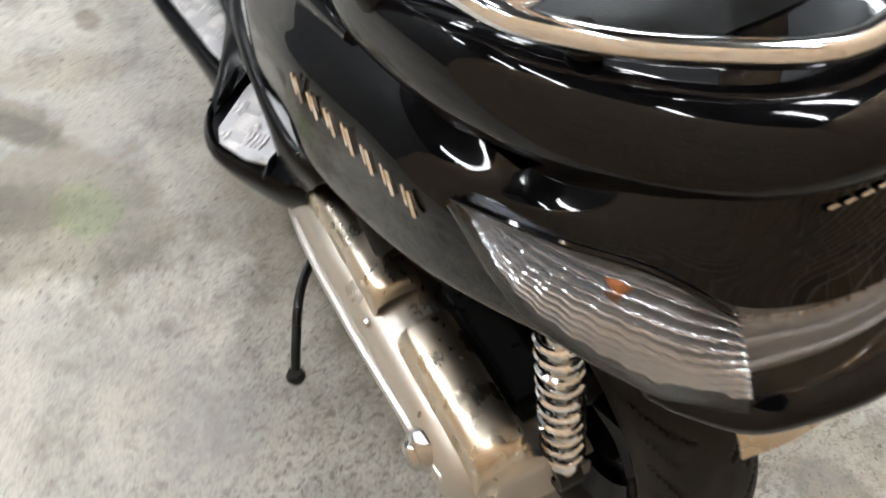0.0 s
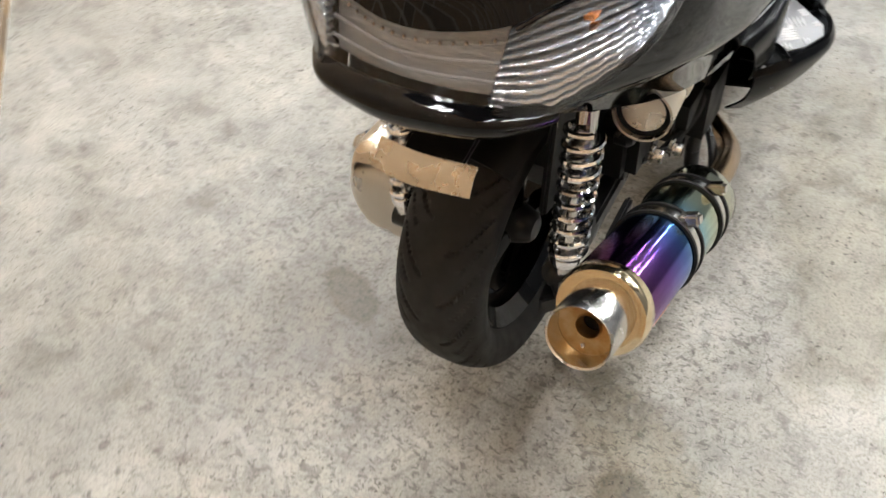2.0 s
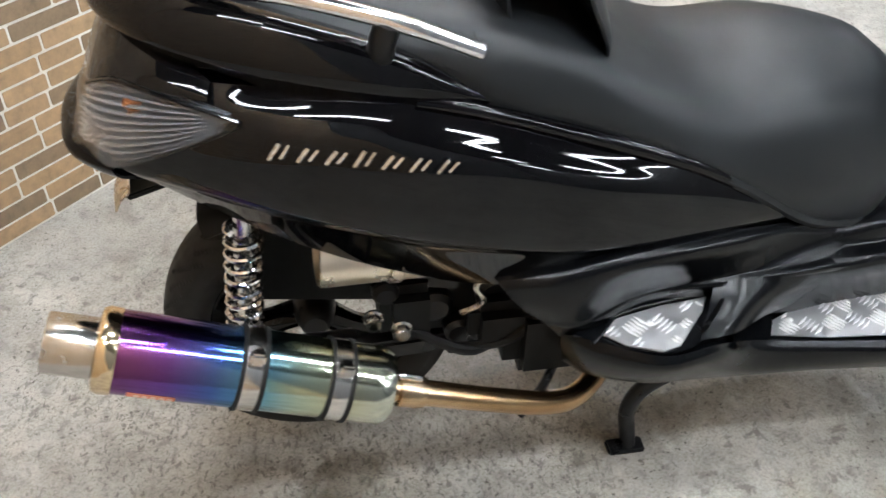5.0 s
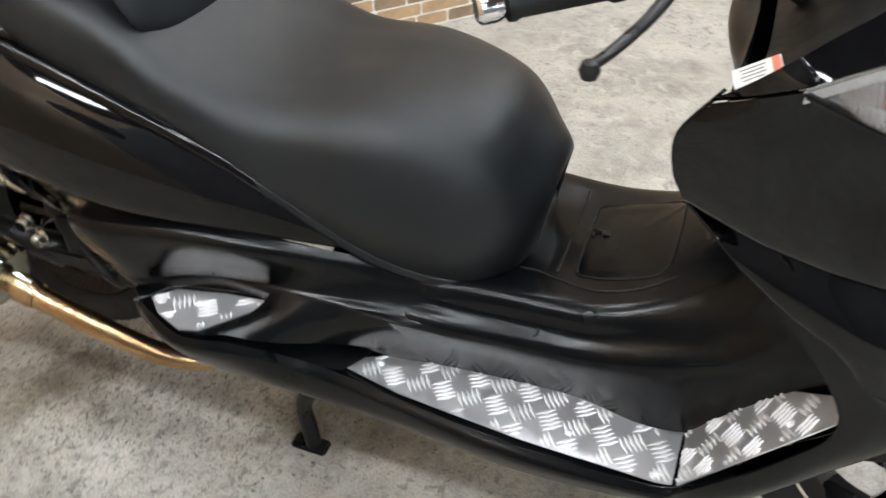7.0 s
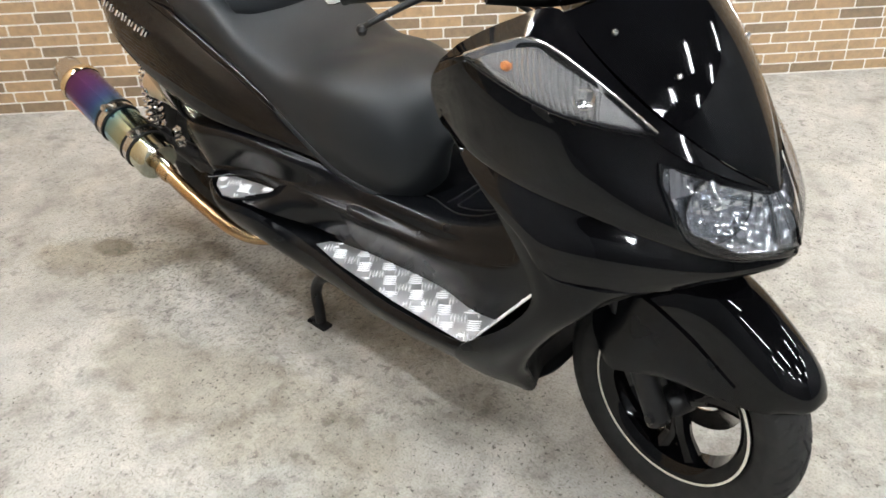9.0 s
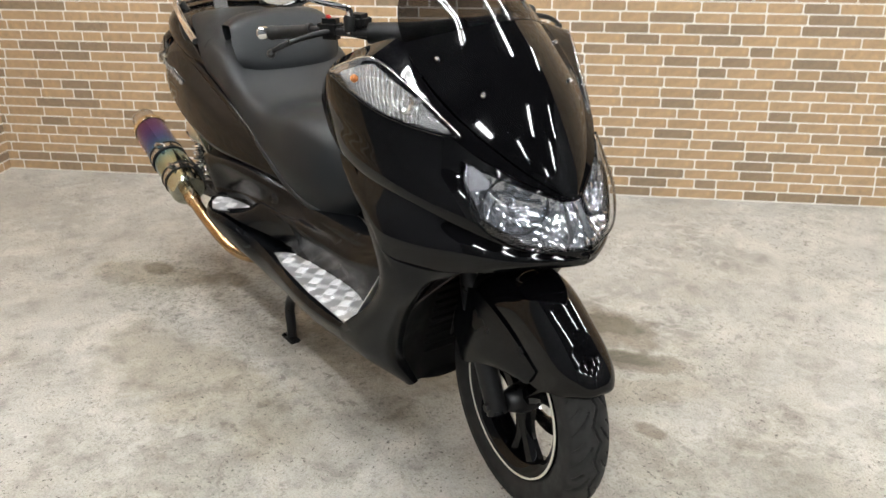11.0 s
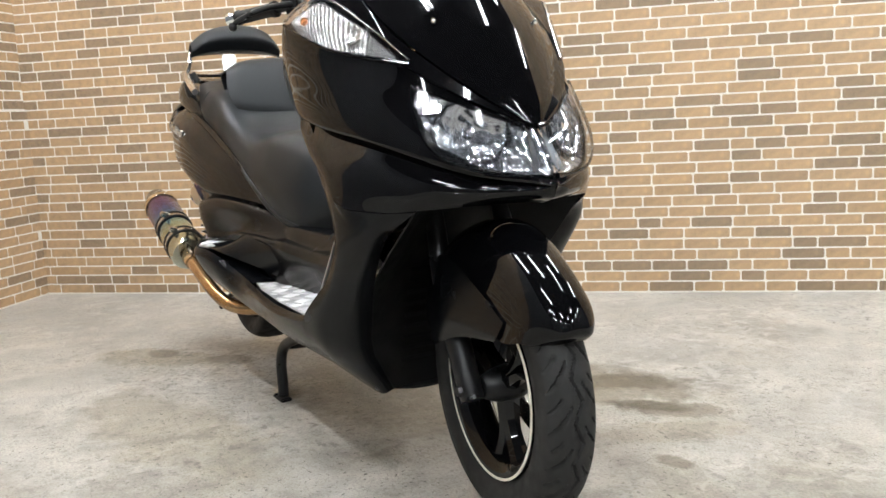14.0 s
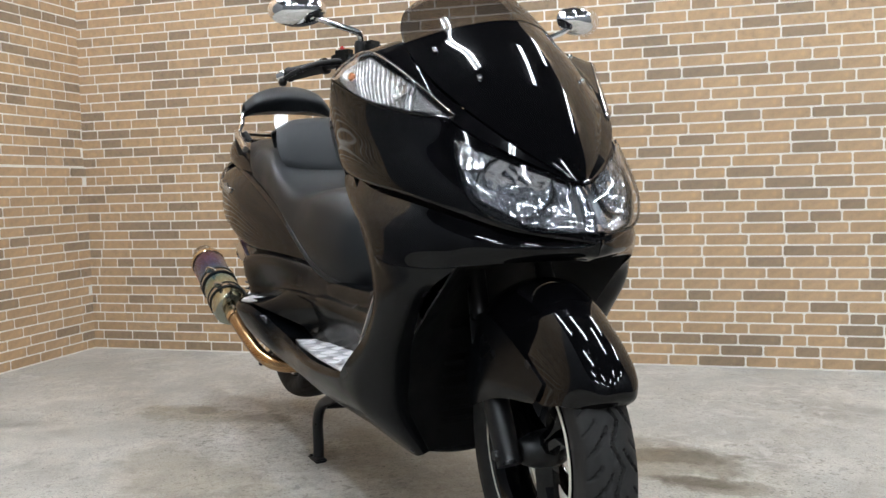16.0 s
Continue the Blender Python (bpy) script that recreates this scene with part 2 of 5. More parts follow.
_st = mix(CONCRETE, "MIX", 0.0, (_dark, 2), (0, 0, 0))
# the last, broad patch paints weaker light into the floor ahead of the scooter
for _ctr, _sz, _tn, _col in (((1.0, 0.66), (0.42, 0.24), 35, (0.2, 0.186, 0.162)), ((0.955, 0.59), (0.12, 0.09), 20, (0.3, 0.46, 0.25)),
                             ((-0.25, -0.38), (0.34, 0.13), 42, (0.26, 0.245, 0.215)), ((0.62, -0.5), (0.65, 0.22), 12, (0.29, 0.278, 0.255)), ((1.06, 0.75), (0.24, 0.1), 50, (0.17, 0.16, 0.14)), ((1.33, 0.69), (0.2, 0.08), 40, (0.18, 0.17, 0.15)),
                             # the patch at (0.7, 0.1) darkens the floor below the scooter
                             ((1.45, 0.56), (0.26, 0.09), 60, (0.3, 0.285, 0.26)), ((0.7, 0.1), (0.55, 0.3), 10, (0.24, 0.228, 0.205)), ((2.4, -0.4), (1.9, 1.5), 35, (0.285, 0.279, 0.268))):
    _st = stain_or_shade(CONCRETE, (_st, 2), _ctr, _sz, _tn, _col)
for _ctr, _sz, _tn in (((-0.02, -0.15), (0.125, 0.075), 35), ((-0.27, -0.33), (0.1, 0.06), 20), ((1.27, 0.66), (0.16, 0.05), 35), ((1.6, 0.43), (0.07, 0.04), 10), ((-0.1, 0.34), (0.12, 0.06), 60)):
    _st = stain_or_shade(CONCRETE, (_st, 2), _ctr, _sz, _tn, (0.19, 0.178, 0.158), 0.35, 0.9, 0.8 if _ctr[0] < 0 else 0.0)
_st = stain_or_shade(CONCRETE, (_st, 2), (0.05, 0.18), (0.8, 0.75), 20, (0.17, 0.162, 0.14), 0.7, 0.4, 0, 60.0)
_st = stain_or_shade(CONCRETE, (_st, 2), (0.0, 0.1), (0.9, 0.8), 0, (0.1, 0.095, 0.08), 0.7, 0.65, 0, 95.0)
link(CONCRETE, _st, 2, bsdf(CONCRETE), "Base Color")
_rr = ramp(CONCRETE, _mid, "Fac", [(0.35, (0.3, 0.3, 0.3)), (0.65, (0.58, 0.58, 0.58))])
link(CONCRETE, _rr, "Color", bsdf(CONCRETE), "Roughness")
_bm = mix(CONCRETE, "ADD", 0.4, (_mid, "Fac"), (_fine, "Fac"))
bump(CONCRETE, _bm, 2, 0.25, 0.004)

# brick and mortar
MORTAR = mat("pale_mortar", (0.74, 0.7, 0.62), 0.8)
_n = noise_tex(MORTAR, coords(MORTAR), 25, 5)
link(MORTAR, ramp(MORTAR, _n, "Fac", [(0.3, (0.76, 0.73, 0.67)), (0.7, (0.87, 0.85, 0.8))]), "Color", bsdf(MORTAR), "Base Color")


def brick_mat(name, per_island):
    m = mat(name, (0.4, 0.26, 0.15), 0.75)
    if per_island:
        g = node(m, "ShaderNodeNewGeometry")
        rnd = (g, "Random Per Island")
    else:
        g = node(m, "ShaderNodeObjectInfo")
        rnd = (g, "Random")
    r = ramp(m, *rnd, [(0.0, (0.255, 0.182, 0.113)), (0.24, (0.295, 0.207, 0.126)), (0.26, (0.41, 0.272, 0.148)), (0.5, (0.465, 0.315, 0.178)),
                       (0.75, (0.48, 0.32, 0.173)), (1.0, (0.43, 0.287, 0.16))])
    at = coords(m)
    n = noise_tex(m, at, 30, 7, 0.65)
    t = ramp(m, n, "Fac", [(0.3, (0.66, 0.67, 0.69)), (0.45, (0.9, 0.9, 0.91)), (0.6, (1.04, 1.03, 1.02)), (0.75, (1.25, 1.2, 1.13))])
    k = mix(m, "MULTIPLY", 1.0, (r, "Color"), (t, "Color"))
    link(m, k, 2, bsdf(m), "Base Color")
    bump(m, noise_tex(m, at, 160, 5), "Fac", 0.3, 0.002)
    return m


BRICK, BRICK_MASS = brick_mat("brick", False), brick_mat("brick_mass", True)
PLASTER = mat("grey_plaster", (0.07, 0.065, 0.06), 0.8)
_n = noise_tex(PLASTER, coords(PLASTER), 3, 6)
link(PLASTER, ramp(PLASTER, _n, "Fac", [(0.3, (0.09, 0.093, 0.097)), (0.7, (0.13, 0.134, 0.14))]), "Color", bsdf(PLASTER), "Base Color")
CEILING = mat("ceiling_paint", (0.035, 0.035, 0.036), 0.85)
TUBE = mat("lit_tube", (1, 1, 1), 0.4)
bsdf(TUBE).inputs["Emission Color"].default_value = (0.935, 0.98, 1.015, 1)
bsdf(TUBE).inputs["Emission Strength"].default_value = TUBE_POWER
LAMP_METAL = mat("white_lamp_housing", (0.75, 0.75, 0.74), 0.4)


# ---------------------------------------------------------------- shape helpers
def mesh_of(bm, name, sharp=38):
    me = bpy.data.meshes.new(name)
    bm.to_mesh(me)
    bm.free()
    for p in me.polygons:
        p.use_smooth = True
    me.set_sharp_from_angle(angle=radians(sharp))
    return me


def part(name, bm, material, parent, label="", sharp=38):
    me = bm if isinstance(bm, bpy.types.Mesh) else mesh_of(bm, name, sharp)
    if not me.materials:
        me.materials.append(material)
    ob = new(name, me)
    ob.parent = parent
    if label:
        tagged(ob, label)
    return ob


def thing(name, label, category, at=(0, 0, 0), group="", kind=""):
    ob = new(name)
    ob.location = at
    return tagged(ob, label, category, group, kind)


def spline(pts, n):
    """A smooth line through the points, n steps a stretch."""
    p = [Vector(v) for v in pts]
    if len(p) == 2:
        return [p[0].lerp(p[1], k / n) for k in range(n + 1)]
    out = []
    for i in range(len(p) - 1):
        a, b = p[i], p[i + 1]
        ta = (b - p[i - 1]) * 0.5 if i else (b - a) * 0.8
        tb = (p[i + 2] - a) * 0.5 if i + 2 < len(p) else (b - a) * 0.8
        la = (b - a).length
        ta = ta * min(1, 1.5 * la / max(ta.length, 1e-6))
        tb = tb * min(1, 1.5 * la / max(tb.length, 1e-6))
        for k in range(n):
            s = k / n
            out.append(a * (2 * s**3 - 3 * s**2 + 1) + ta * (s**3 - 2 * s**2 + s) + b * (3 * s**2 - 2 * s**3) + tb * (s**3 - s**2))
    return out + [p[-1]]


def within(poly, a, b):
    """Whether the point (a, b) lies inside an outline."""
    c = False
    for (x0, y0), (x1, y1) in zip(poly, poly[1:] + poly[:1]):
        if (y0 > b) != (y1 > b) and a < (x1 - x0) * (b - y0) / (y1 - y0) + x0:
            c = not c
    return c


def surface(rows, nu=6, nv=6, thick=0.004, side=0, cuts=()):
    """A curved shell through a net of points (x, half-width, z). side -1: the right half, 1: the left half, 0: points as they are."""
    net = [[Vector((x, y * side if side else y, z)) for x, y, z in r] for r in rows]
    fine = [spline(r, nu) for r in net]
    cols = [spline(c, nv) for c in zip(*fine)]
    bm = bmesh.new()
    v = [[bm.verts.new(p) for p in c] for c in cols]
    for i in range(len(v) - 1):
        for j in range(len(v[0]) - 1):
            q = (v[i][j], v[i + 1][j], v[i + 1][j + 1], v[i][j + 1])
            if len({tuple(round(k, 6) for k in w.co) for w in q}) == 4:
                bm.faces.new(q if side <= 0 else q[::-1])
    bmesh.ops.remove_doubles(bm, verts=bm.verts[:], dist=1e-5)
    for axes, low, poly in cuts:
        gone = []
        for f in bm.faces:
            c = f.calc_center_median()
            p = {"x": c.x, "y": abs(c.y), "z": c.z}
            if low[0] < c.x < low[1] and within(poly, p[axes[0]], p[axes[1]]):
                gone.append(f)
        rim = {v for f in gone for v in f.verts}
        bmesh.ops.delete(bm, geom=gone, context="FACES")
        for v in rim:
            if v.is_valid:
                a, c = (abs(v.co.y) if ax == "y" else v.co["xyz".index(ax)] for ax in axes)
                best = None
                for (x0, y0), (x1, y1) in zip(poly, poly[1:] + poly[:1]):
                    d = (x1 - x0) ** 2 + (y1 - y0) ** 2
                    k = max(0.0, min(1.0, ((a - x0) * (x1 - x0) + (c - y0) * (y1 - y0)) / d)) if d else 0.0
                    q = (x0 + k * (x1 - x0), y0 + k * (y1 - y0))
                    far = math.hypot(q[0] - a, q[1] - c)
                    if best is None or far < best[0]:
                        best = (far, q)
                if best[0] < 0.016:
                    n = {"x": 0, "y": 1, "z": 2}
                    for ax, val in zip(axes, best[1]):
                        v.co[n[ax]] = val * (-1 if ax == "y" and v.co.y < 0 else 1)
    bm.normal_update()
    if thick:
        bmesh.ops.solidify(bm, geom=bm.faces[:], thickness=thick)
        bmesh.ops.recalc_face_normals(bm, faces=bm.faces[:])
    return bm


def fluted(rows, flutes, depth, side, ripple=0.0):
    """A shell through rows of points, pressed into rounded flutes that run along the rows."""
    lines = [spline([(x, y * side, z) for x, y, z in r], 16) for r in rows]
    per = max(2, round(flutes * 8 / (len(rows) - 1)))
    n, bm = per * (len(rows) - 1), bmesh.new()
    cols = [spline(c, per) for c in zip(*lines)]
    grid = [[c[i] for c in cols] for i in range(n + 1)]
    out = []
    for i in range(n + 1):
        row = []
        for j, p in enumerate(grid[i]):
            du = grid[i][min(j + 1, len(grid[i]) - 1)] - grid[i][max(j - 1, 0)]
            dv = grid[min(i + 1, n)][j] - grid[max(i - 1, 0)][j]
            nn = du.cross(dv)
            nn = nn.normalized() if nn.length > 1e-9 else Vector((0, 0, 0))
            if nn.y * side < 0:
                nn = -nn
            narrow = min(1.0, (grid[n][j] - grid[0][j]).length / (flutes * .0065))
            row.append(bm.verts.new(p + nn * depth * narrow * (abs(math.sin(math.pi * flutes * i / n)) - .5 + ripple * math.sin(j * 1.9))))
        out.append(row)
    for a, b in zip(out, out[1:]):
        for j in range(len(a) - 1):
            bm.faces.new((a[j], a[j + 1], b[j + 1], b[j]))
    bmesh.ops.recalc_face_normals(bm, faces=bm.faces[:])
    return bm


def both(name, rows, material, parent, label="", **kw):
    return [part(name, surface(rows, side=s, **kw), material, parent, label) for s in (-1, 1)]


def mirrored(row):
    """A half row of (x, half-width, z), from the right edge to the middle, carried on to the left."""
    return [(x, -w, z) for x, w, z in row] + [(x, w, z) for x, w, z in row[-2::-1]]


def tube(pts, r, n=6, seg=10, close=True):
    """A round bar along a smooth line; r is one radius or one a point."""
    line = spline(pts, n)
    rr = [r] * len(pts) if isinstance(r, (int, float)) else list(r)
    rad = [v.x for v in spline([(a, 0, 0) for a in rr], n)] if len(set(rr)) > 1 else [rr[0]] * len(line)
    bm = bmesh.new()
    up, rings = None, []
    for i, p in enumerate(line):
        d = (line[min(i + 1, len(line) - 1)] - line[max(i - 1, 0)]).normalized()
        if up is None:
            up = d.orthogonal().normalized()
        up = (up - d * up.dot(d)).normalized()
        side = d.cross(up)
        rings.append([bm.verts.new(p + (up * math.cos(a) + side * math.sin(a)) * rad[i]) for a in (2 * math.pi * k / seg for k in range(seg))])
    for a, b in zip(rings, rings[1:]):
        for k in range(seg):
            bm.faces.new((a[k], a[(k + 1) % seg], b[(k + 1) % seg], b[k]))
    if close:
        bm.faces.new(rings[0][::-1])
        bm.faces.new(rings[-1])
    bmesh.ops.recalc_face_normals(bm, faces=bm.faces[:])
    return bm


def lathe(profile, seg=40, closed=False):
    """A turned shape about z from (radius, height) pairs."""
    bm = bmesh.new()
    rings = []
    for r, h in profile:
        if r < 1e-6:
            rings.append([bm.verts.new((0, 0, h))])
        else:
            rings.append([bm.verts.new((r * math.cos(a), r * math.sin(a), h)) for a in (2 * math.pi * k / seg for k in range(seg))])
    pairs = list(zip(rings, rings[1:])) + ([(rings[-1], rings[0])] if closed else [])
    for a, b in pairs:
        for k in range(seg):
            q = [a[k % len(a)], a[(k + 1) % len(a)], b[(k + 1) % len(b)], b[k % len(b)]]
            q = list(dict.fromkeys(q))
            if len(q) > 2:
                bm.faces.new(q)
    bmesh.ops.recalc_face_normals(bm, faces=bm.faces[:])
    return bm


def box(size, at=(0, 0, 0), bevel=0.004, rot=None):
    bm = bmesh.new()
    bmesh.ops.create_cube(bm, size=1)
    bmesh.ops.scale(bm, vec=size, verts=bm.verts[:])
    if bevel:
        bmesh.ops.bevel(bm, geom=bm.edges[:], offset=min(bevel, min(size) * 0.45), segments=2, affect="EDGES")
    if rot:
        bmesh.ops.transform(bm, matrix=Euler([radians(a) for a in rot]).to_matrix().to_4x4(), verts=bm.verts[:])
    bmesh.ops.translate(bm, vec=at, verts=bm.verts[:])
    return bm


def slab(outline, z0, z1, bevel=0.0):
    """An upright prism over an outline in the plan."""
    bm = bmesh.new()
    f = bm.faces.new([bm.verts.new((x, y, z0)) for x, y in outline])
    ex = bmesh.ops.extrude_face_region(bm, geom=[f])
    bmesh.ops.translate(bm, vec=(0, 0, z1 - z0), verts=[g for g in ex["geom"] if isinstance(g, bmesh.types.BMVert)])
    bmesh.ops.recalc_face_normals(bm, faces=bm.faces[:])
    if bevel:
        bmesh.ops.bevel(bm, geom=bm.edges[:], offset=bevel, segments=2, affect="EDGES")
    return bm


def moved(bm, m):
    bmesh.ops.transform(bm, matrix=m, verts=bm.verts[:])
    return bm


def along(a, b):
    """The pose that sets z along the way from a to b, at a."""
    a, b = Vector(a), Vector(b)
    return Matrix.Translation(a) @ (b - a).to_track_quat("Z", "Y").to_matrix().to_4x4()


def joined(*bms):
    out = bmesh.new()
    for b in bms:
        me = bpy.data.meshes.new("tmp")
        b.to_mesh(me)
        b.free()
        out.from_mesh(me)
        bpy.data.meshes.remove(me)
    return out


# ---------------------------------------------------------------- the room
CORNER, ALONG = Vector((-1.956, -0.538, 0)), Vector((0.6849, 0.7287, 0))
TURN = math.degrees(math.atan2(ALONG.y, ALONG.x))
ROOM = Matrix.Translation(CORNER) @ Matrix.Rotation(radians(TURN), 4, "Z")  # x along the back wall, -y into the room
U1, V1, HIGH = 8.6, 8.6, 3.9


def setting(name, bm, material, label, category, m=ROOM):
    me = mesh_of(bm, name, 30)
    me.materials.append(material)
    ob = new(name, me)
    ob.matrix_world = m
    return tagged(ob, label, category, "", "structure")


def wall_box(u0, u1, v0, v1, z0, z1):
    return box((u1 - u0, v1 - v0, z1 - z0), ((u0 + u1) / 2, (v0 + v1) / 2, (z0 + z1) / 2), 0)


floor_bm = bmesh.new()
bmesh.ops.create_grid(floor_bm, x_segments=1, y_segments=1, size=0.5)
bmesh.ops.scale(floor_bm, vec=(16, 16, 1), verts=floor_bm.verts[:])
bmesh.ops.translate(floor_bm, vec=(2, 0, 0), verts=floor_bm.verts[:])
setting("floor", floor_bm, CONCRETE, "worn grey concrete floor with stains and dark pits", "floor", Matrix.Identity(4))
wall_north = setting("wall_north", wall_box(-0.2, U1, 0.0, 0.2, -0.02, HIGH), MORTAR, "tan brick wall with pale mortar joints and darker bricks", "wall")
NICHE_Z, NICHE_DEEP, WEST_END = 0.960, 0.013, 3.0
wall_west = setting("wall_west", joined(wall_box(-0.2, 0.0, -WEST_END, 0.0, -0.02, NICHE_Z), wall_box(-0.2, -NICHE_DEEP, -WEST_END, 0.0, NICHE_Z, HIGH)), MORTAR,
                    "tan brick side wall, set back above a ledge", "wall")
# unseen walls, added to close the room and kept dark for the paint's reflections
setting("wall_west_far", wall_box(-0.2, 0.0, -V1, -WEST_END, -0.02, HIGH), PLASTER, "plain dark grey plaster wall", "wall")
setting("wall_south", wall_box(-0.2, U1 + 0.2, -V1 - 0.2, -V1, -0.02, HIGH), PLASTER, "plain dark grey plaster wall", "wall")
setting("wall_east", wall_box(U1, U1 + 0.2, -V1, 0.2, -0.02, HIGH), PLASTER, "plain dark grey plaster wall", "wall")
setting("ceiling", wall_box(-0.4, U1 + 0.4, -V1 - 0.4, 0.4, HIGH, HIGH + 0.15), CEILING, "dark painted ceiling", "ceiling")


def tube_lamp():
    """A batten with two bare lit tubes."""
    ob = thing("ceiling_light", "white twin-tube fluorescent batten lit on the ceiling", "lamp", group="ceiling lights")
    part("housing", box((1.24, 0.12, 0.05), (0, 0, -0.025), 0.006), LAMP_METAL, ob)
    for y in (-0.055, 0.055):
        part("lamp_tube", tube([(-0.59, y, -0.075), (0.59, y, -0.075)], 0.016, 1, 10), TUBE, ob, "lit white fluorescent tube")
        for x in (-0.6, 0.6):
            part("socket", box((0.02, 0.035, 0.06), (x, y, -0.07), 0.004), LAMP_METAL, ob)
    return ob


lamp = tube_lamp()
# (0.35, -1.9) and (-0.55, -1.0) are unseen lamps added to brighten the corner
LAMPS = [(-0.75, 0.85), (2.2, 0.85), (5.2, 0.85), (8.1, 0.85), (0.35, -1.9), (2.4, -1.95), (5.2, -1.95), (8.1, -1.95), (2.3, 3.5), (5.2, 3.5), (5.2, -4.7),
         (-0.55, -1.0), (1.3, -0.55), (6.65, -0.55), (1.1, 2.25), (6.65, 2.25), (3.67, -3.35), (6.65, -3.35)]
for i, (x, y) in enumerate(LAMPS):
    m = pose(x, y, HIGH - 0.001, 0, 0, -2)
    if i:
        copy_thing(lamp, m)
    else:
        lamp.matrix_world = m

# ---------------------------------------------------------------- the scooter: x ahead, y to its left
FRONT_AXLE, REAR_AXLE = Vector((1.593, -0.0075, 0.2835)), Vector((-0.038, 0.0075, 0.322))
scooter = thing("motor_scooter", "glossy black maxi scooter with blued exhaust, on its centre stand", "scooter")
R, L = -1, 1

REAR_CUT = [(-.4, .776), (-.274, .777), (-.19, .834), (-.105, .871), (-.185, .9), (-.245, .905), (-.4, .88)]
FRONT_CUT = [(1.255, 1.04), (1.3, 1.062), (1.36, 1.073), (1.45, 1.01), (1.53, .94), (1.465, .957), (1.39, .978), (1.31, 1.012)]
HEAD_CUT = [(.19, .885), (.155, .866), (.095, .834), (.03, .806), (-.01, .802), (-.01, .718), (.05, .718), (.12, .733), (.19, .785), (.197, .86)]

# --- tail and side cowls
both("side_cowl", [
    [(-.2, .185, .915), (-.08, .21, .9), (.05, .222, .893), (.2, .224, .862), (.36, .223, .80), (.513, .221, .739), (.69, .212, .628)],
    [(-.25, .172, .868), (-.093, .238, .876), (.05, .258, .862), (.2, .262, .832), (.36, .252, .775), (.52, .236, .715), (.69, .214, .624)],
    [(-.268, .172, .83), (-.08, .256, .838), (.05, .277, .823), (.2, .287, .795), (.36, .276, .742), (.52, .248, .688), (.69, .214, .620)],
    [(-.264, .17, .782), (-.09, .252, .76), (.05, .28, .725), (.2, .29, .69), (.36, .282, .655), (.52, .255, .638), (.69, .213, .616)],
    [(-.254, .168, .766), (-.085, .236, .735), (.05, .262, .698), (.2, .275, .66), (.34, .272, .635), (.5, .25, .628), (.69, .212, .613)],
    [(-.232, .156, .745), (-.08, .204, .672), (.05, .228, .618), (.2, .244, .575), (.3, .256, .586), (.5, .246, .62), (.69, .21, .611)],
], GLOSS, scooter, "glossy black side cowl", nu=14, nv=9, cuts=[("xz", (-.5, -.09), REAR_CUT)])
for s in (R, L):
    part("cowl_edge", tube([(x, w * s, z) for x, w, z in ((.12, .24, .878), (.2, .238, .858), (.36, .234, .8), (.513, .229, .738), (.6, .223, .688), (.68, .212, .632))], [.007, .011, .012, .011, .009, .005], 8, 12), GLOSS, scooter, "rounded gloss edge of the side cowl")
part("tail_panel", surface([mirrored(r) for r in (
    [(-.13, .228, .893), (-.184, .212, .903), (-.241, .169, .904), (-.281, .124, .879), (-.298, .06, .863), (-.305, 0, .858)],
    [(-.13, .224, .898), (-.178, .206, .914), (-.228, .16, .925), (-.262, .112, .912), (-.277, .06, .905), (-.283, 0, .903)],
    [(-.125, .21, .908), (-.15, .185, .927), (-.2, .145, .945), (-.235, .1, .947), (-.25, .055, .948), (-.256, 0, .948)])], 6, 6), GLOSS, scooter, "glossy black tail panel")
part("tail_deck_cowl", surface([mirrored(r) for r in (
    [(.215, .222, .862), (.1, .226, .872), (-.05, .214, .9), (-.16, .175, .925), (-.235, .1, .94), (-.262, 0, .945)],
    [(.215, .226, .864), (.1, .24, .89), (-.05, .232, .925), (-.175, .19, .95), (-.256, .105, .96), (-.284, 0, .965)],
    [(.215, .226, .868), (.1, .238, .915), (-.05, .228, .96), (-.17, .185, .98), (-.25, .1, .988), (-.278, 0, .99)],
    [(.21, .222, .872), (.1, .222, .935), (-.05, .205, .985), (-.15, .16, 1.0), (-.22, .09, 1.003), (-.245, 0, 1.004)],
    [(.205, .205, .88), (.1, .18, .93), (-.03, .15, .965), (-.1, .11, .975), (-.14, .06, .98), (-.15, 0, .98)])], 5, 5), GLOSS, scooter, "glossy black tail cover")
part("tail_lip", surface([mirrored(r) for r in (
    [(-.258, .166, .784), (-.286, .144, .787), (-.316, .112, .795), (-.328, .06, .798), (-.333, 0, .799)],
    [(-.272, .178, .777), (-.302, .157, .778), (-.337, .119, .784), (-.352, .06, .785), (-.358, 0, .785)],
    [(-.264, .173, .757), (-.293, .153, .757), (-.329, .117, .759), (-.344, .06, .757), (-.35, 0, .755)],
    [(-.232, .156, .743), (-.26, .138, .738), (-.295, .105, .734), (-.31, .06, .73), (-.315, 0, .728)])], 6, 6), GLOSS, scooter, "glossy black lower tail edge")
part("tail_underside", surface([mirrored(r) for r in (
    [(-.23, .154, .747), (-.257, .136, .741), (-.292, .104, .737), (-.307, .05, .733), (-.312, 0, .731)],
    [(0, .19, .675), (-.05, .15, .67), (-.1, .1, .68), (-.12, .05, .68), (-.12, 0, .68)],
    [(.25, .2, .58), (.2, .15, .6), (.15, .1, .62), (.15, .05, .62), (.15, 0, .62)])], 4, 4), DARK, scooter, "dull black underside of the tail")

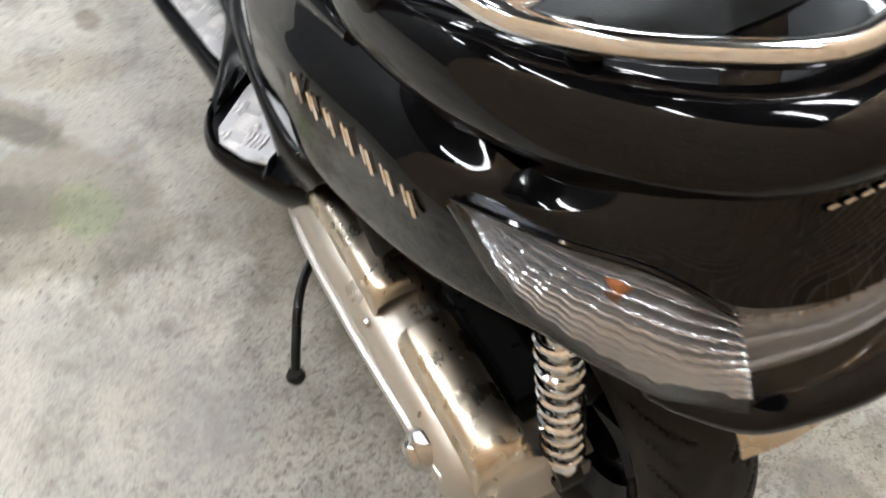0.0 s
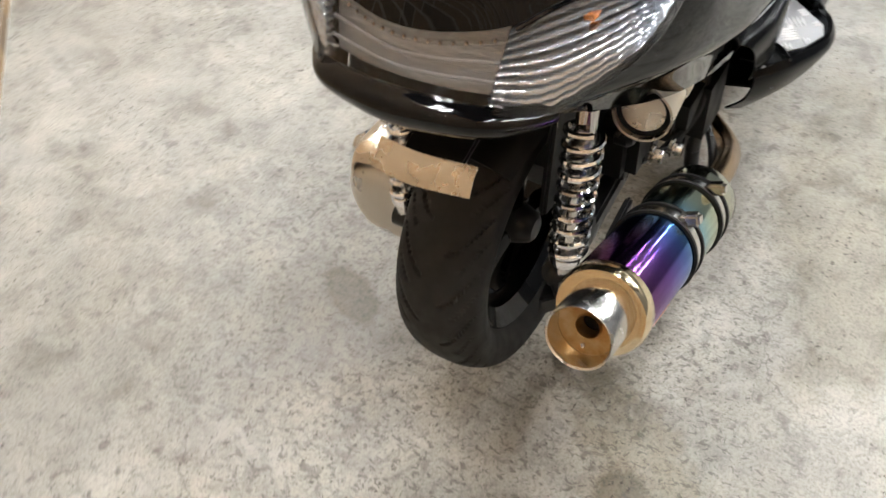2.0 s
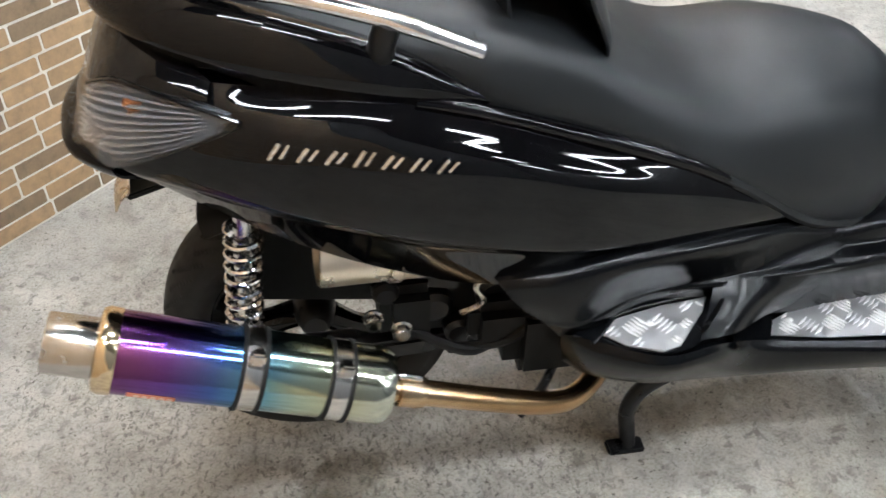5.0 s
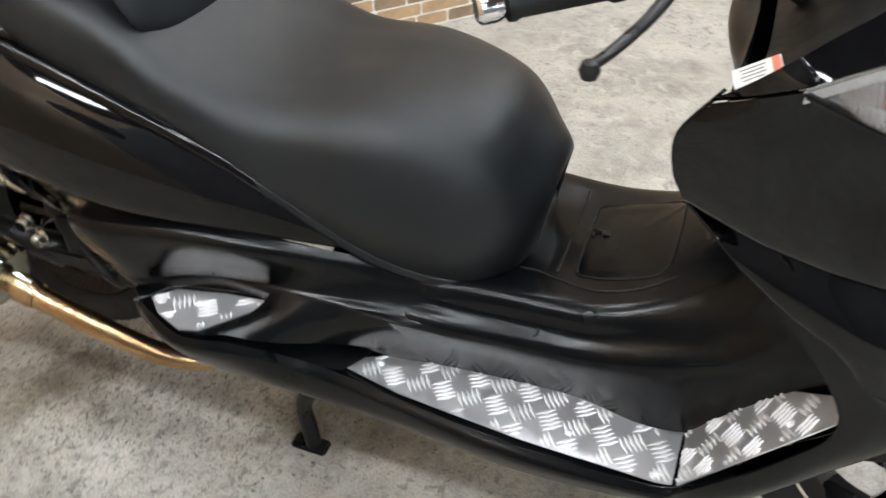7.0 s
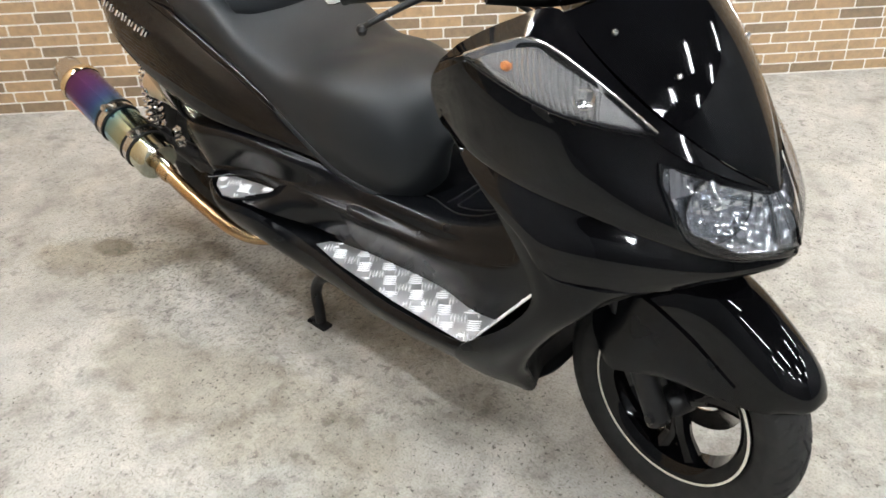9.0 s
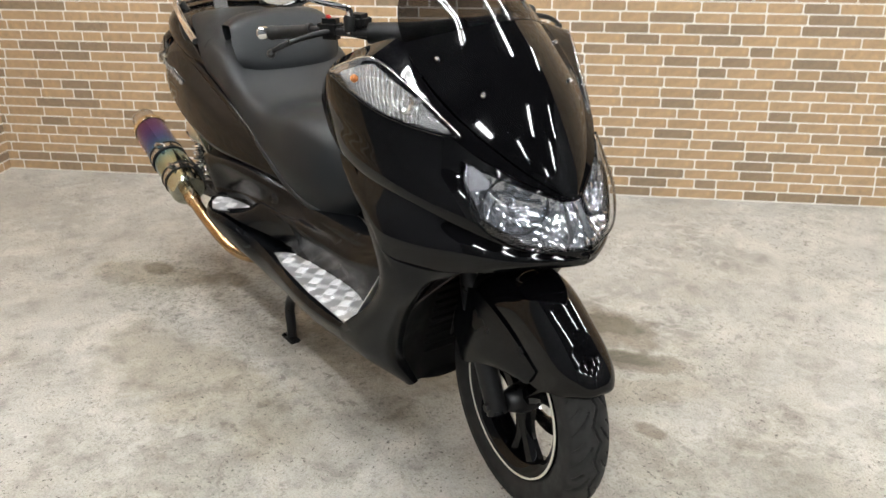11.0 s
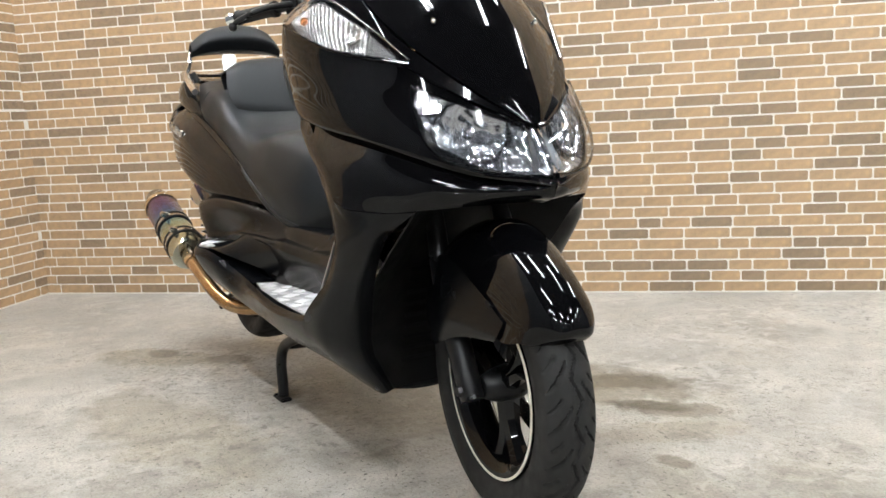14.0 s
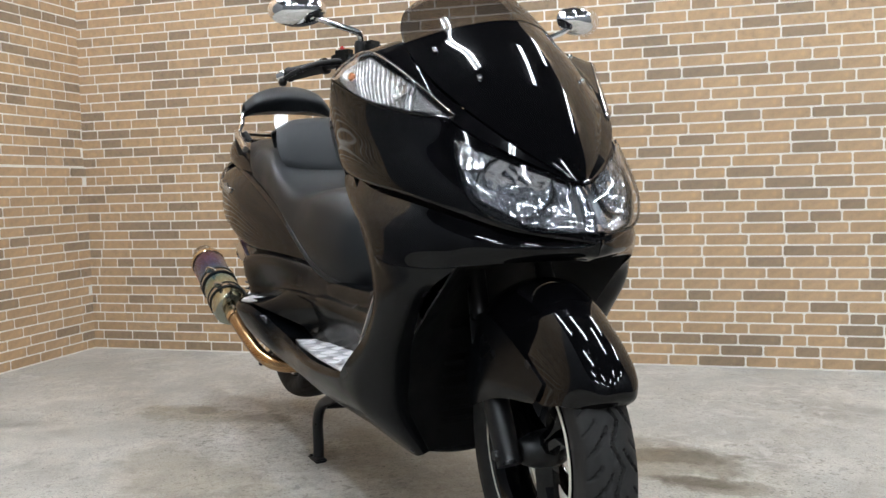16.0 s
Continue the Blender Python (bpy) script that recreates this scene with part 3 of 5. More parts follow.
# tail lamps: clear lens over a bright reflector, ribs inside
TAIL = [mirrored(r) for r in (
    [(-.282, .123, .876), (-.299, .06, .861), (-.306, 0, .856)],
    [(-.304, .119, .838), (-.319, .06, .83), (-.324, 0, .828)],
    [(-.32, .113, .796), (-.332, .06, .797), (-.337, 0, .798)])]
tail_lamp = part("tail_lamp", surface([[(x + .022, y * .97, z) for x, y, z in r] for r in TAIL], 5, 5, 0.002), HAZE, scooter, "silver tail lamp reflector")
lens = part("lens", surface(TAIL, 5, 5, 0.002), LENS, tail_lamp, "clear tail lamp lens")
lens.visible_shadow = False
for k in range(3):
    f = (k + 1) / 4
    part("reflector_rib", tube([(-.272 - .038 * f, -.12 + .008 * f, .874 - .078 * f), (-.294 - .03 * f, 0, .855 - .058 * f), (-.272 - .038 * f, .12 - .008 * f, .874 - .078 * f)], 0.0022, 8, 6), HAZE, tail_lamp)
for k in range(15):
    a = (k - 7) / 7
    part("led", moved(lathe([(0, .002), (.002, .0015), (.0028, 0)], 8), Matrix.Translation((-.303 + .018 * a * a, .105 * a, .843 + .014 * a * a)) @ Matrix.Rotation(radians(-80), 4, "Y")), STEEL, tail_lamp)
for s in (R, L):
    sig = [[(-.283, .126, .878), (-.241, .17, .903), (-.186, .212, .902), (-.093, .247, .876)],
           [(-.305, .123, .838), (-.272, .176, .848), (-.19, .23, .866), (-.093, .249, .873)],
           [(-.321, .116, .793), (-.276, .163, .777), (-.19, .236, .83), (-.093, .249, .87)]]
    lampb = part("rear_signal_lamp", fluted([[(x + .006, w - .006, z) for x, w, z in r] for r in sig], 11, 0.013, s, .12), FLUTED, scooter, "silver fluted reflector of the rear signal lamp")
    ob = part("lens", surface([[(x - .004, w + .006, z) for x, w, z in r] for r in sig], 6, 6, 0.002, s), LENS, lampb, "clear rear signal lens")
    ob.visible_shadow = False
    part("lamp_seal", tube([(x - .003, s * (w + .004), z) for x, w, z in sig[2]], .003, 5, 6), GLOSS, lampb)
    part("lamp_seal", tube([(x - .003, s * (w + .004), z) for x, w, z in sig[0]], .003, 5, 6), GLOSS, lampb)
    bulb = part("bulb", moved(lathe([(0, .02), (.008, .017), (.0115, .008), (.0115, -.008), (.006, -.014)], 12), Matrix.Translation((-.222, s * .188, .875)) @ Matrix.Rotation(radians(-70), 4, "Y") @ Matrix.Scale(.75, 4)), ORANGE, lampb, "orange signal bulb")

# plain bright strokes in place of the maker's and the model's lettering
for s in (R, L):
    for k in range(7):
        f = k / 6
        x = -.055 + .205 * (1 - f if s == L else f)
        z = .843 - .13 * (x + .06)
        w = .27 + .022 * min(1, (x + .06) / .2)
        d = .012
        up = .012 if k in (0, 3) else .008
        part("badge_stroke", tube([(x - .006 - .004, s * w, z - .009), (x + .004, s * (w - .002), z + up)], .0034, 1, 6), CHROME, scooter, "chrome badge stroke")
        part("badge_stroke", tube([(x + .004, s * w, z - .009), (x + .016, s * (w - .002), z + up - .004)], .0028, 1, 6), CHROME, scooter, "chrome badge stroke")
for k in range(6):
    y = (k - 2.5) * .02
    part("badge_stroke", box((.002, .011, .013), (-.2735 + .9 * y * y, y * .75, .925), .0008, (0, -30, 0)), STEEL, scooter, "dull grey badge stroke")

# chrome rail round the tail, with its feet and the padded rest
rail = part("grab_rail", tube([(.2, -.247, .945), (.1, -.24, .985), (-.02, -.215, 1.013), (-.1, -.192, 1.02), (-.17, -.12, 1.02), (-.225, 0, 1.02), (-.17, .12, 1.02), (-.1, .192, 1.02),
                               (-.02, .215, 1.013), (.1, .24, .985), (.2, .247, .945)], .0105, 6, 12), CHROME, scooter, "chrome grab rail")
for s in (R, L):
    part("rail_foot", tube([(.09, s * .236, .985), (.08, s * .228, .95), (.085, s * .215, .92)], .017, 4, 10), BLACK_STEEL, rail, "black rail foot")
    part("rail_foot", tube([(-.13, s * .165, 1.02), (-.12, s * .15, .99)], .014, 3, 10), BLACK_STEEL, rail, "black rail foot")
    part("rest_stay", tube([(-.075, s * .196, 1.018), (-.1, s * .178, 1.045), (-.12, s * .165, 1.085), (-.13, s * .12, 1.095)], .0085, 4, 10), CHROME, rail, "chrome stay of the padded rest")
part("padded_rest", surface([mirrored(r) for r in (
    [(-.1, .172, 1.075), (-.09, .13, 1.09), (-.085, .07, 1.098), (-.083, 0, 1.1)],
    [(-.085, .17, 1.095), (-.06, .13, 1.12), (-.055, .07, 1.135), (-.053, 0, 1.14)],
    [(-.115, .165, 1.125), (-.1, .12, 1.16), (-.098, .06, 1.18), (-.097, 0, 1.185)],
    [(-.145, .165, 1.105), (-.15, .12, 1.13), (-.153, .06, 1.15), (-.155, 0, 1.155)],
    [(-.135, .17, 1.078), (-.145, .13, 1.085), (-.15, .07, 1.09), (-.15, 0, 1.092)],
    [(-.1, .172, 1.073), (-.09, .13, 1.085), (-.085, .07, 1.092), (-.083, 0, 1.094)])], 5, 5, 0.003), VINYL, scooter, "black vinyl padded passenger rest")
part("rest_bracket", box((.008, .05, .09), (-.1, -.035, 1.04), .003, (0, -8, 0)), STEEL, scooter, "chrome rest bracket")

# --- seat
seat = part("seat", surface([mirrored(r) for r in (
    [(-0.13, 0.06, 0.965), (-0.135, 0.055, 0.972), (-0.14, 0.04, 0.976), (-0.142, 0.02, 0.978), (-0.143, 0.0, 0.978)],
    [(-0.04, 0.17, 0.955), (-0.05, 0.16, 0.972), (-0.05, 0.12, 0.984), (-0.05, 0.06, 0.988), (-0.05, 0.0, 0.99)],
    [(0.2, 0.222, 0.866), (0.2, 0.222, 0.9), (0.2, 0.19, 0.943), (0.2, 0.1, 0.955), (0.2, 0.0, 0.957)],
    [(0.34, 0.225, 0.812), (0.335, 0.226, 0.85), (0.33, 0.2, 0.905), (0.32, 0.1, 0.925), (0.32, 0.0, 0.93)],
    [(0.46, 0.224, 0.765), (0.45, 0.225, 0.795), (0.44, 0.198, 0.838), (0.43, 0.1, 0.852), (0.43, 0.0, 0.853)],
    [(0.6, 0.222, 0.688), (0.59, 0.222, 0.723), (0.58, 0.188, 0.785), (0.57, 0.095, 0.797), (0.57, 0.0, 0.796)],
    [(0.74, 0.198, 0.59), (0.745, 0.214, 0.675), (0.735, 0.178, 0.783), (0.73, 0.09, 0.81), (0.73, 0.0, 0.812)],
    [(0.864, 0.165, 0.55), (0.872, 0.18, 0.645), (0.872, 0.142, 0.752), (0.868, 0.072, 0.791), (0.868, 0.0, 0.797)],
    [(0.92, 0.1, 0.535), (0.935, 0.115, 0.61), (0.938, 0.098, 0.693), (0.932, 0.055, 0.733), (0.93, 0.0, 0.743)],
    [(0.935, 0.04, 0.53), (0.948, 0.05, 0.6), (0.962, 0.05, 0.673), (0.968, 0.03, 0.697), (0.97, 0.0, 0.705)],
    [(0.92, 0.03, 0.53), (0.928, 0.04, 0.6), (0.932, 0.04, 0.655), (0.935, 0.025, 0.668), (0.936, 0.0, 0.672)])], 5, 6, 0.006), VINYL, scooter, "black vinyl two-step seat")
part("back_support", surface([mirrored(r) for r in (
    [(.392, .15, .862), (.405, .11, .852), (.412, .055, .849), (.414, 0, .848)],
    [(.384, .182, .9), (.4, .14, .898), (.408, .07, .897), (.41, 0, .897)],
    [(.362, .19, .95), (.375, .145, .968), (.38, .07, .975), (.381, 0, .977)],
    [(.335, .182, .998), (.34, .135, 1.022), (.342, .065, 1.032), (.343, 0, 1.034)],
    [(.285, .176, 1.0), (.28, .128, 1.026), (.28, .06, 1.035), (.28, 0, 1.037)],
    [(.245, .174, .985), (.235, .126, 1.0), (.232, .06, 1.006), (.232, 0, 1.008)],
    [(.262, .158, .9), (.252, .11, .9), (.25, .06, .9), (.25, 0, .9)])], 6, 6, 0.004), VINYL, seat, "padded rider back support")
for s in (R, L):
    part("seat_welt", tube([(x, s * w, z) for x, w, z in ((.2, .223, .868), (.34, .226, .813), (.46, .226, .766), (.6, .224, .69), (.74, .201, .594), (.864, .168, .555), (.922, .102, .54), (.938, .04, .535))], [.006, .008, .009, .01, .011, .011, .011, .01], 6, 8), VINYL, seat)
part("seat_seam", tube([(.205, -.222, .872), (.203, -.224, .9), (.2, -.192, .946), (.2, 0, .959), (.2, .192, .946), (.203, .224, .9), (.205, .222, .872)], .0022, 6, 6), DARK, seat)

# --- under-seat side panels, tunnel and floor boards
both("side_panel", [
    [(.225, .248, .588), (.3, .262, .607), (.45, .256, .624), (.6, .235, .614), (.74, .19, .583), (.88, .12, .545), (.99, .1, .53), (1.1, .08, .52)],
    [(.24, .27, .58), (.31, .288, .6), (.45, .28, .613), (.6, .253, .602), (.74, .203, .573), (.88, .172, .552), (.99, .155, .54), (1.1, .14, .53)],
    [(.262, .276, .552), (.34, .292, .562), (.45, .268, .565), (.6, .245, .56), (.74, .214, .545), (.88, .18, .54), (.99, .165, .53), (1.1, .15, .52)],
    [(.3, .272, .512), (.36, .284, .514), (.46, .252, .524), (.6, .243, .532), (.74, .23, .528), (.88, .195, .518), (.99, .175, .508), (1.1, .16, .5)],
    [(.31, .272, .5), (.37, .285, .502), (.47, .25, .515), (.6, .252, .522), (.74, .243, .52), (.88, .216, .5), (.99, .19, .485), (1.1, .175, .475)],
    [(.33, .268, .475), (.38, .278, .488), (.48, .247, .5), (.6, .245, .505), (.74, .226, .495), (.88, .204, .475), (.99, .185, .46), (1.1, .17, .45)],
    [(.345, .262, .45), (.39, .27, .47), (.48, .245, .485), (.6, .235, .47), (.74, .212, .4), (.88, .19, .398), (.99, .174, .396), (1.1, .16, .396)],
], MATTE, scooter, "matte black under-seat panel", nu=6, nv=6)
part("tunnel_cover", surface([mirrored(r) for r in (
    [(.76, .205, .41), (.76, .215, .46), (.76, .23, .512), (.76, .205, .532), (.76, .184, .56), (.82, .08, .55), (.82, 0, .55)],
    [(.84, .197, .4), (.84, .212, .455), (.84, .229, .511), (.84, .2, .529), (.84, .181, .56), (.88, .08, .55), (.88, 0, .55)],
    [(.94, .19, .4), (.94, .2, .45), (.94, .212, .5), (.94, .185, .522), (.94, .171, .556), (.955, .08, .547), (.955, 0, .547)],
    [(1.06, .187, .4), (1.06, .197, .45), (1.06, .203, .497), (1.06, .178, .522), (1.06, .165, .557), (1.05, .075, .557), (1.05, 0, .562)],
    [(1.17, .206, .4), (1.17, .204, .47), (1.17, .2, .522), (1.17, .178, .548), (1.17, .15, .59), (1.155, .08, .602), (1.15, 0, .607)],
    [(1.265, .198, .42), (1.265, .197, .5), (1.265, .195, .555), (1.262, .178, .588), (1.25, .15, .645), (1.23, .09, .68), (1.22, 0, .69)],
    [(1.365, .215, .56), (1.355, .213, .605), (1.345, .21, .65), (1.33, .2, .695), (1.31, .185, .745), (1.25, .12, .8), (1.23, 0, .81)],
    [(1.415, .27, .68), (1.385, .267, .72), (1.345, .262, .77), (1.3, .248, .835), (1.25, .23, .9), (1.18, .13, .96), (1.16, 0, .97)],
    [(1.38, .3, .72), (1.315, .296, .785), (1.25, .29, .85), (1.21, .278, .905), (1.18, .265, .96), (1.19, .15, .985), (1.19, 0, .985)])], 5, 6, 0.005), MATTE, scooter, "matte black tunnel and leg shield inner cover")
tunnel = scooter.children[-1]


def drape(ob, x, y):
    """The height of the upper face of a mesh over (x, y)."""
    best, near = None, None
    vs = ob.data.vertices
    for p in ob.data.polygons:
        if abs(p.center.x - x) < 0.03 and abs(p.center.y - y) < 0.03 and p.normal.z > 0.3:
            n, c = p.normal, p.center
            z = c.z - (n.x * (x - c.x) + n.y * (y - c.y)) / n.z
            d = math.hypot(c.x - x, c.y - y) - c.z * 0.5
            if near is None or d < near[0]:
                near = (d, z)
            if within([tuple(vs[q].co.xy) for q in p.vertices], x, y):
                best = z if best is None else max(best, z)
    return best if best is not None else near[1] if near else 0.5


def rounded(x0, x1, y0, y1, r, n=6):
    out = []
    for cx, cy, a0 in ((x1 - r, y1 - r, 0), (x0 + r, y1 - r, 90), (x0 + r, y0 + r, 180), (x1 - r, y0 + r, 270)):
        out += [(cx + r * math.cos(radians(a0 + 90 * q / n)), cy + r * math.sin(radians(a0 + 90 * q / n))) for q in range(n + 1)]
    return out


def groove(name, pts, r=.0018):
    fine = [v for v in spline([(x, y, 0) for x, y in pts], 6)]
    return part(name, tube([(v.x, v.y, drape(tunnel, v.x, v.y) + .0004) for v in fine], r, 1, 6), DARK, scooter)


lid_bm = bmesh.new()
ring = rounded(1.018, 1.155, -.1, .1, .028)
mid = lid_bm.verts.new((1.085, 0, drape(tunnel, 1.085, 0) + .0015))
rings = [[lid_bm.verts.new((1.085 + (x - 1.085) * f, y * f, drape(tunnel, 1.085 + (x - 1.085) * f, y * f) + (.0015 if f < .99 else .0002))) for x, y in ring] for f in (.3, .6, .8, .97, 1.0)]
for q in range(len(ring)):
    lid_bm.faces.new((mid, rings[0][q], rings[0][(q + 1) % len(ring)]))
    for a, c in zip(rings, rings[1:]):
        lid_bm.faces.new((a[q], c[q], c[(q + 1) % len(ring)], a[(q + 1) % len(ring)]))
bmesh.ops.recalc_face_normals(lid_bm, faces=lid_bm.faces[:])
lid = part("fuel_lid", lid_bm, MATTE, scooter, "matte black fuel lid")
groove("lid_gap", ring[::3] + ring[:1])
groove("cover_seam", [(.992, -.095), (.993, -.03), (.994, .05), (.994, .13)])
groove("cover_seam", [(.935, -.102), (.965, -.103), (.994, -.113), (1.06, -.128), (1.12, -.122), (1.165, -.108)])
part("lid_mark", joined(box((.03, .004, .003), (1.037, .012, drape(tunnel, 1.037, .012) + .002), .0005), box((.004, .014, .003), (1.024, .005, drape(tunnel, 1.024, .005) + .002), .0005)), DARK, lid)
part("lid_lock", box((.014, .009, .003), (1.045, .004, drape(tunnel, 1.045, .004) + .002), .001), DARK, lid)
both("floor_side_cover", [
    [(.34, .268, .47), (.38, .31, .488), (.47, .353, .487), (.56, .335, .478), (.66, .285, .42), (.8, .288, .4), (1.0, .307, .392), (1.2, .312, .402), (1.25, .305, .42)],
    [(.34, .272, .45), (.38, .32, .468), (.47, .36, .468), (.56, .344, .458), (.66, .297, .402), (.8, .3, .384), (1.0, .319, .376), (1.2, .318, .385), (1.25, .31, .4)],
    [(.35, .26, .405), (.39, .3, .41), (.47, .325, .402), (.57, .315, .385), (.67, .292, .35), (.8, .288, .336), (1.0, .29, .32), (1.18, .279, .32), (1.25, .262, .325)],
    [(.36, .23, .37), (.4, .255, .355), (.48, .262, .335), (.58, .25, .315), (.68, .23, .295), (.8, .22, .275), (1.0, .2, .25), (1.18, .17, .227), (1.25, .155, .22)],
], MATTE, scooter, "matte black floor board side cover", nu=5, nv=5)
part("belly_cover", surface([mirrored(r) for r in ([(.5, .25, .325), (.5, .12, .3), (.5, 0, .3)], [(.8, .22, .277), (.8, .12, .25), (.8, 0, .25)], [(1.05, .19, .245), (1.05, .1, .22), (1.05, 0, .22)],
                                                   [(1.28, .15, .217), (1.3, .08, .21), (1.3, 0, .21)])], 4, 4, .004), DARK, scooter, "dull black belly cover")


def tread_plate(name, outline, z, s, screws, tilt=None, origin=None):
    """A bent sheet of chequered aluminium: raised bars in fives, turned by turns, and its screws."""
    pts = [(x, w * s) for x, w in outline]
    if s > 0:
        pts = pts[::-1]
    sheet = slab(pts[::-1], z, z + .0025)

    def inside(x, y):
        c = False
        for (x0, y0), (x1, y1) in zip(pts, pts[1:] + pts[:1]):
            if (y0 > y) != (y1 > y) and x < (x1 - x0) * (y - y0) / (y1 - y0) + x0:
                c = not c
        return c

    bars = bmesh.new()
    pitch = .042
    xs, ys = [p[0] for p in pts], [p[1] for p in pts]
    for i in range(int((max(xs) - min(xs)) / pitch) + 2):
        for j in range(int((max(ys) - min(ys)) / pitch) + 2):
            cx, cy = min(xs) + pitch * (i + .3), min(ys) + pitch * (j + .3)
            a = radians(35 if (i + j) % 2 else -55)
            for k in range(5):
                off = (k - 2) * .0076
                bx, by = cx - math.sin(a) * off, cy + math.cos(a) * off
                for h in (.0175, .013, .008, 0):
                    ends = [(bx + math.cos(a) * h * e, by + math.sin(a) * h * e) for e in (-1, 1)]
                    if all(inside(*e) for e in ends):
                        break
                if not h or not all(inside(*e) for e in ends):
                    continue
                nx, ny = -math.sin(a) * .0032, math.cos(a) * .0032
                (ax, ay), (ex, ey) = ends
                base = [bars.verts.new(p) for p in ((ax, ay, z + .0024), (bx + nx, by + ny, z + .0024), (ex, ey, z + .0024), (bx - nx, by - ny, z + .0024))]
                top = [bars.verts.new((bx + (v.co.x - bx) * .6, by + (v.co.y - by) * .6, z + .0052)) for v in base]
                bars.faces.new(top)
                for q in range(4):
                    bars.faces.new((base[q], base[(q + 1) % 4], top[(q + 1) % 4], top[q]))
    bmesh.ops.recalc_face_normals(bars, faces=bars.faces[:])
    m = Matrix.Identity(4)
    if tilt:
        o = Vector((origin[0], origin[1] * s, origin[2]))
        m = Matrix.Translation(o) @ Matrix.Rotation(radians(-tilt), 4, "Y") @ Matrix.Translation(-o)
    ob = part(name, moved(sheet, m), ALU, scooter, "chequered aluminium foot plate", 30)
    tagged(part("chequer_tread", moved(bars, m), ALU_BAR, ob, "", 20), "raised chequer bars", kind="stuff")
    for x, w in screws:
        part("plate_screw", moved(lathe([(0, .004), (.0035, .0035), (.006, .001), (.0065, 0)], 12), m @ Matrix.Translation((x, w * s, z + .0028))), ALU_BAR, ob)
    return ob


both("floor_pan", [[(.6, .18, .45), (.65, .18, .395), (.8, .17, .385), (1.05, .17, .385), (1.2, .18, .385), (1.3, .2, .45)], [(.6, .33, .458), (.65, .295, .4), (.8, .292, .387), (1.05, .312, .386), (1.2, .312, .388), (1.3, .305, .44)]], MATTE, scooter, "matte black floor pan", nu=5, nv=3)
both("step_pan", [[(.35, .24, .482), (.48, .22, .484), (.6, .22, .486)], [(.35, .29, .482), (.48, .352, .485), (.6, .3, .482)]], MATTE, scooter, "matte black step pan", nu=4, nv=3)
for s in (R, L):
    tread_plate("foot_plate", [(.392, .302), (.42, .272), (.5, .254), (.578, .246), (.56, .275), (.5, .34), (.47, .348), (.42, .328)], .489, s, [(.471, .289)])
    tread_plate("foot_plate", [(.684, .254), (.721, .228), (.766, .209), (.896, .189), (1.026, .185), (1.105, .198), (1.179, .208), (1.236, .2), (1.236, .3), (1.2, .304), (1.0, .298), (.8, .279)], .397, s,
                [(.751, .231), (1.066, .262), (1.2, .29)])
    tread_plate("foot_plate", [(1.228, .2), (1.3, .192), (1.4, .2), (1.5, .262), (1.5, .3), (1.228, .303)], .397, s, [(1.42, .27)], 52, (1.228, .27, .397))
    part("plate_bend", tube([(1.231, .201 * s, .3975), (1.231, .302 * s, .3975)], .003, 1, 10), ALU, scooter)
    both_edge = [(.37, .318, .492), (.395, .297, .494), (.42, .268, .494), (.5, .25, .494), (.58, .242, .498)]
    part("foot_well_edge", tube([(x, w * s, z) for x, w, z in both_edge], .003, 4, 6), MATTE, scooter)
    part("step_ridge", surface([[(.585, .243, .522), (.63, .254, .527), (.72, .242, .522), (.8, .222, .51)], [(.57, .275, .5), (.63, .278, .508), (.72, .246, .49), (.8, .215, .47)],
                                [(.53, .335, .487), (.6, .312, .476), (.69, .25, .445), (.8, .19, .405)]], 6, 6, .004, s), MATTE, scooter, "matte black step ridge")
    for k in range(13):
        f = k / 12
        part("step_rib", box((.007, .028, .003), (.545 + .052 * f, s * (.318 - .052 * f), .4965 + .009 * f), .001, (s * 20, -12, s * 42)), MATTE, scooter)

for s in (R, L):
    part("panel_ridge", tube([(x, w * s, z) for x, w, z in ((.235, .25, .59), (.3, .257, .605), (.45, .252, .619), (.6, .236, .613), (.72, .204, .583), (.82, .183, .564), (.9, .17, .551))], .0045, 6, 8), MATTE, scooter)
    part("step_edge", tube([(x, w * s, z) for x, w, z in ((.575, .252, .517), (.63, .255, .525), (.74, .243, .5215), (.84, .2295, .512), (.94, .2125, .501), (1.06, .2035, .498), (1.17, .2005, .523), (1.265, .1955, .556))], .0032, 6, 8), MATTE, scooter)
    part("step_apron", surface([[(.37, .305, .478), (.47, .35, .48), (.56, .332, .47), (.63, .296, .43), (.7, .268, .402)], [(.4, .24, .47), (.5, .235, .47), (.58, .235, .462), (.65, .225, .43), (.73, .215, .4)]], 5, 4, .003, s), MATTE, scooter)
part("seat_nose_cover", surface([mirrored(r) for r in ([(.86, .165, .55), (.93, .105, .54), (.95, .05, .535), (.952, 0, .535)], [(.868, .172, .6), (.934, .11, .6), (.952, .05, .6), (.955, 0, .6)], [(.872, .165, .66), (.93, .1, .66), (.945, .05, .655), (.948, 0, .655)])], 4, 4, .004), MATTE, scooter, "matte black cover under the seat nose")

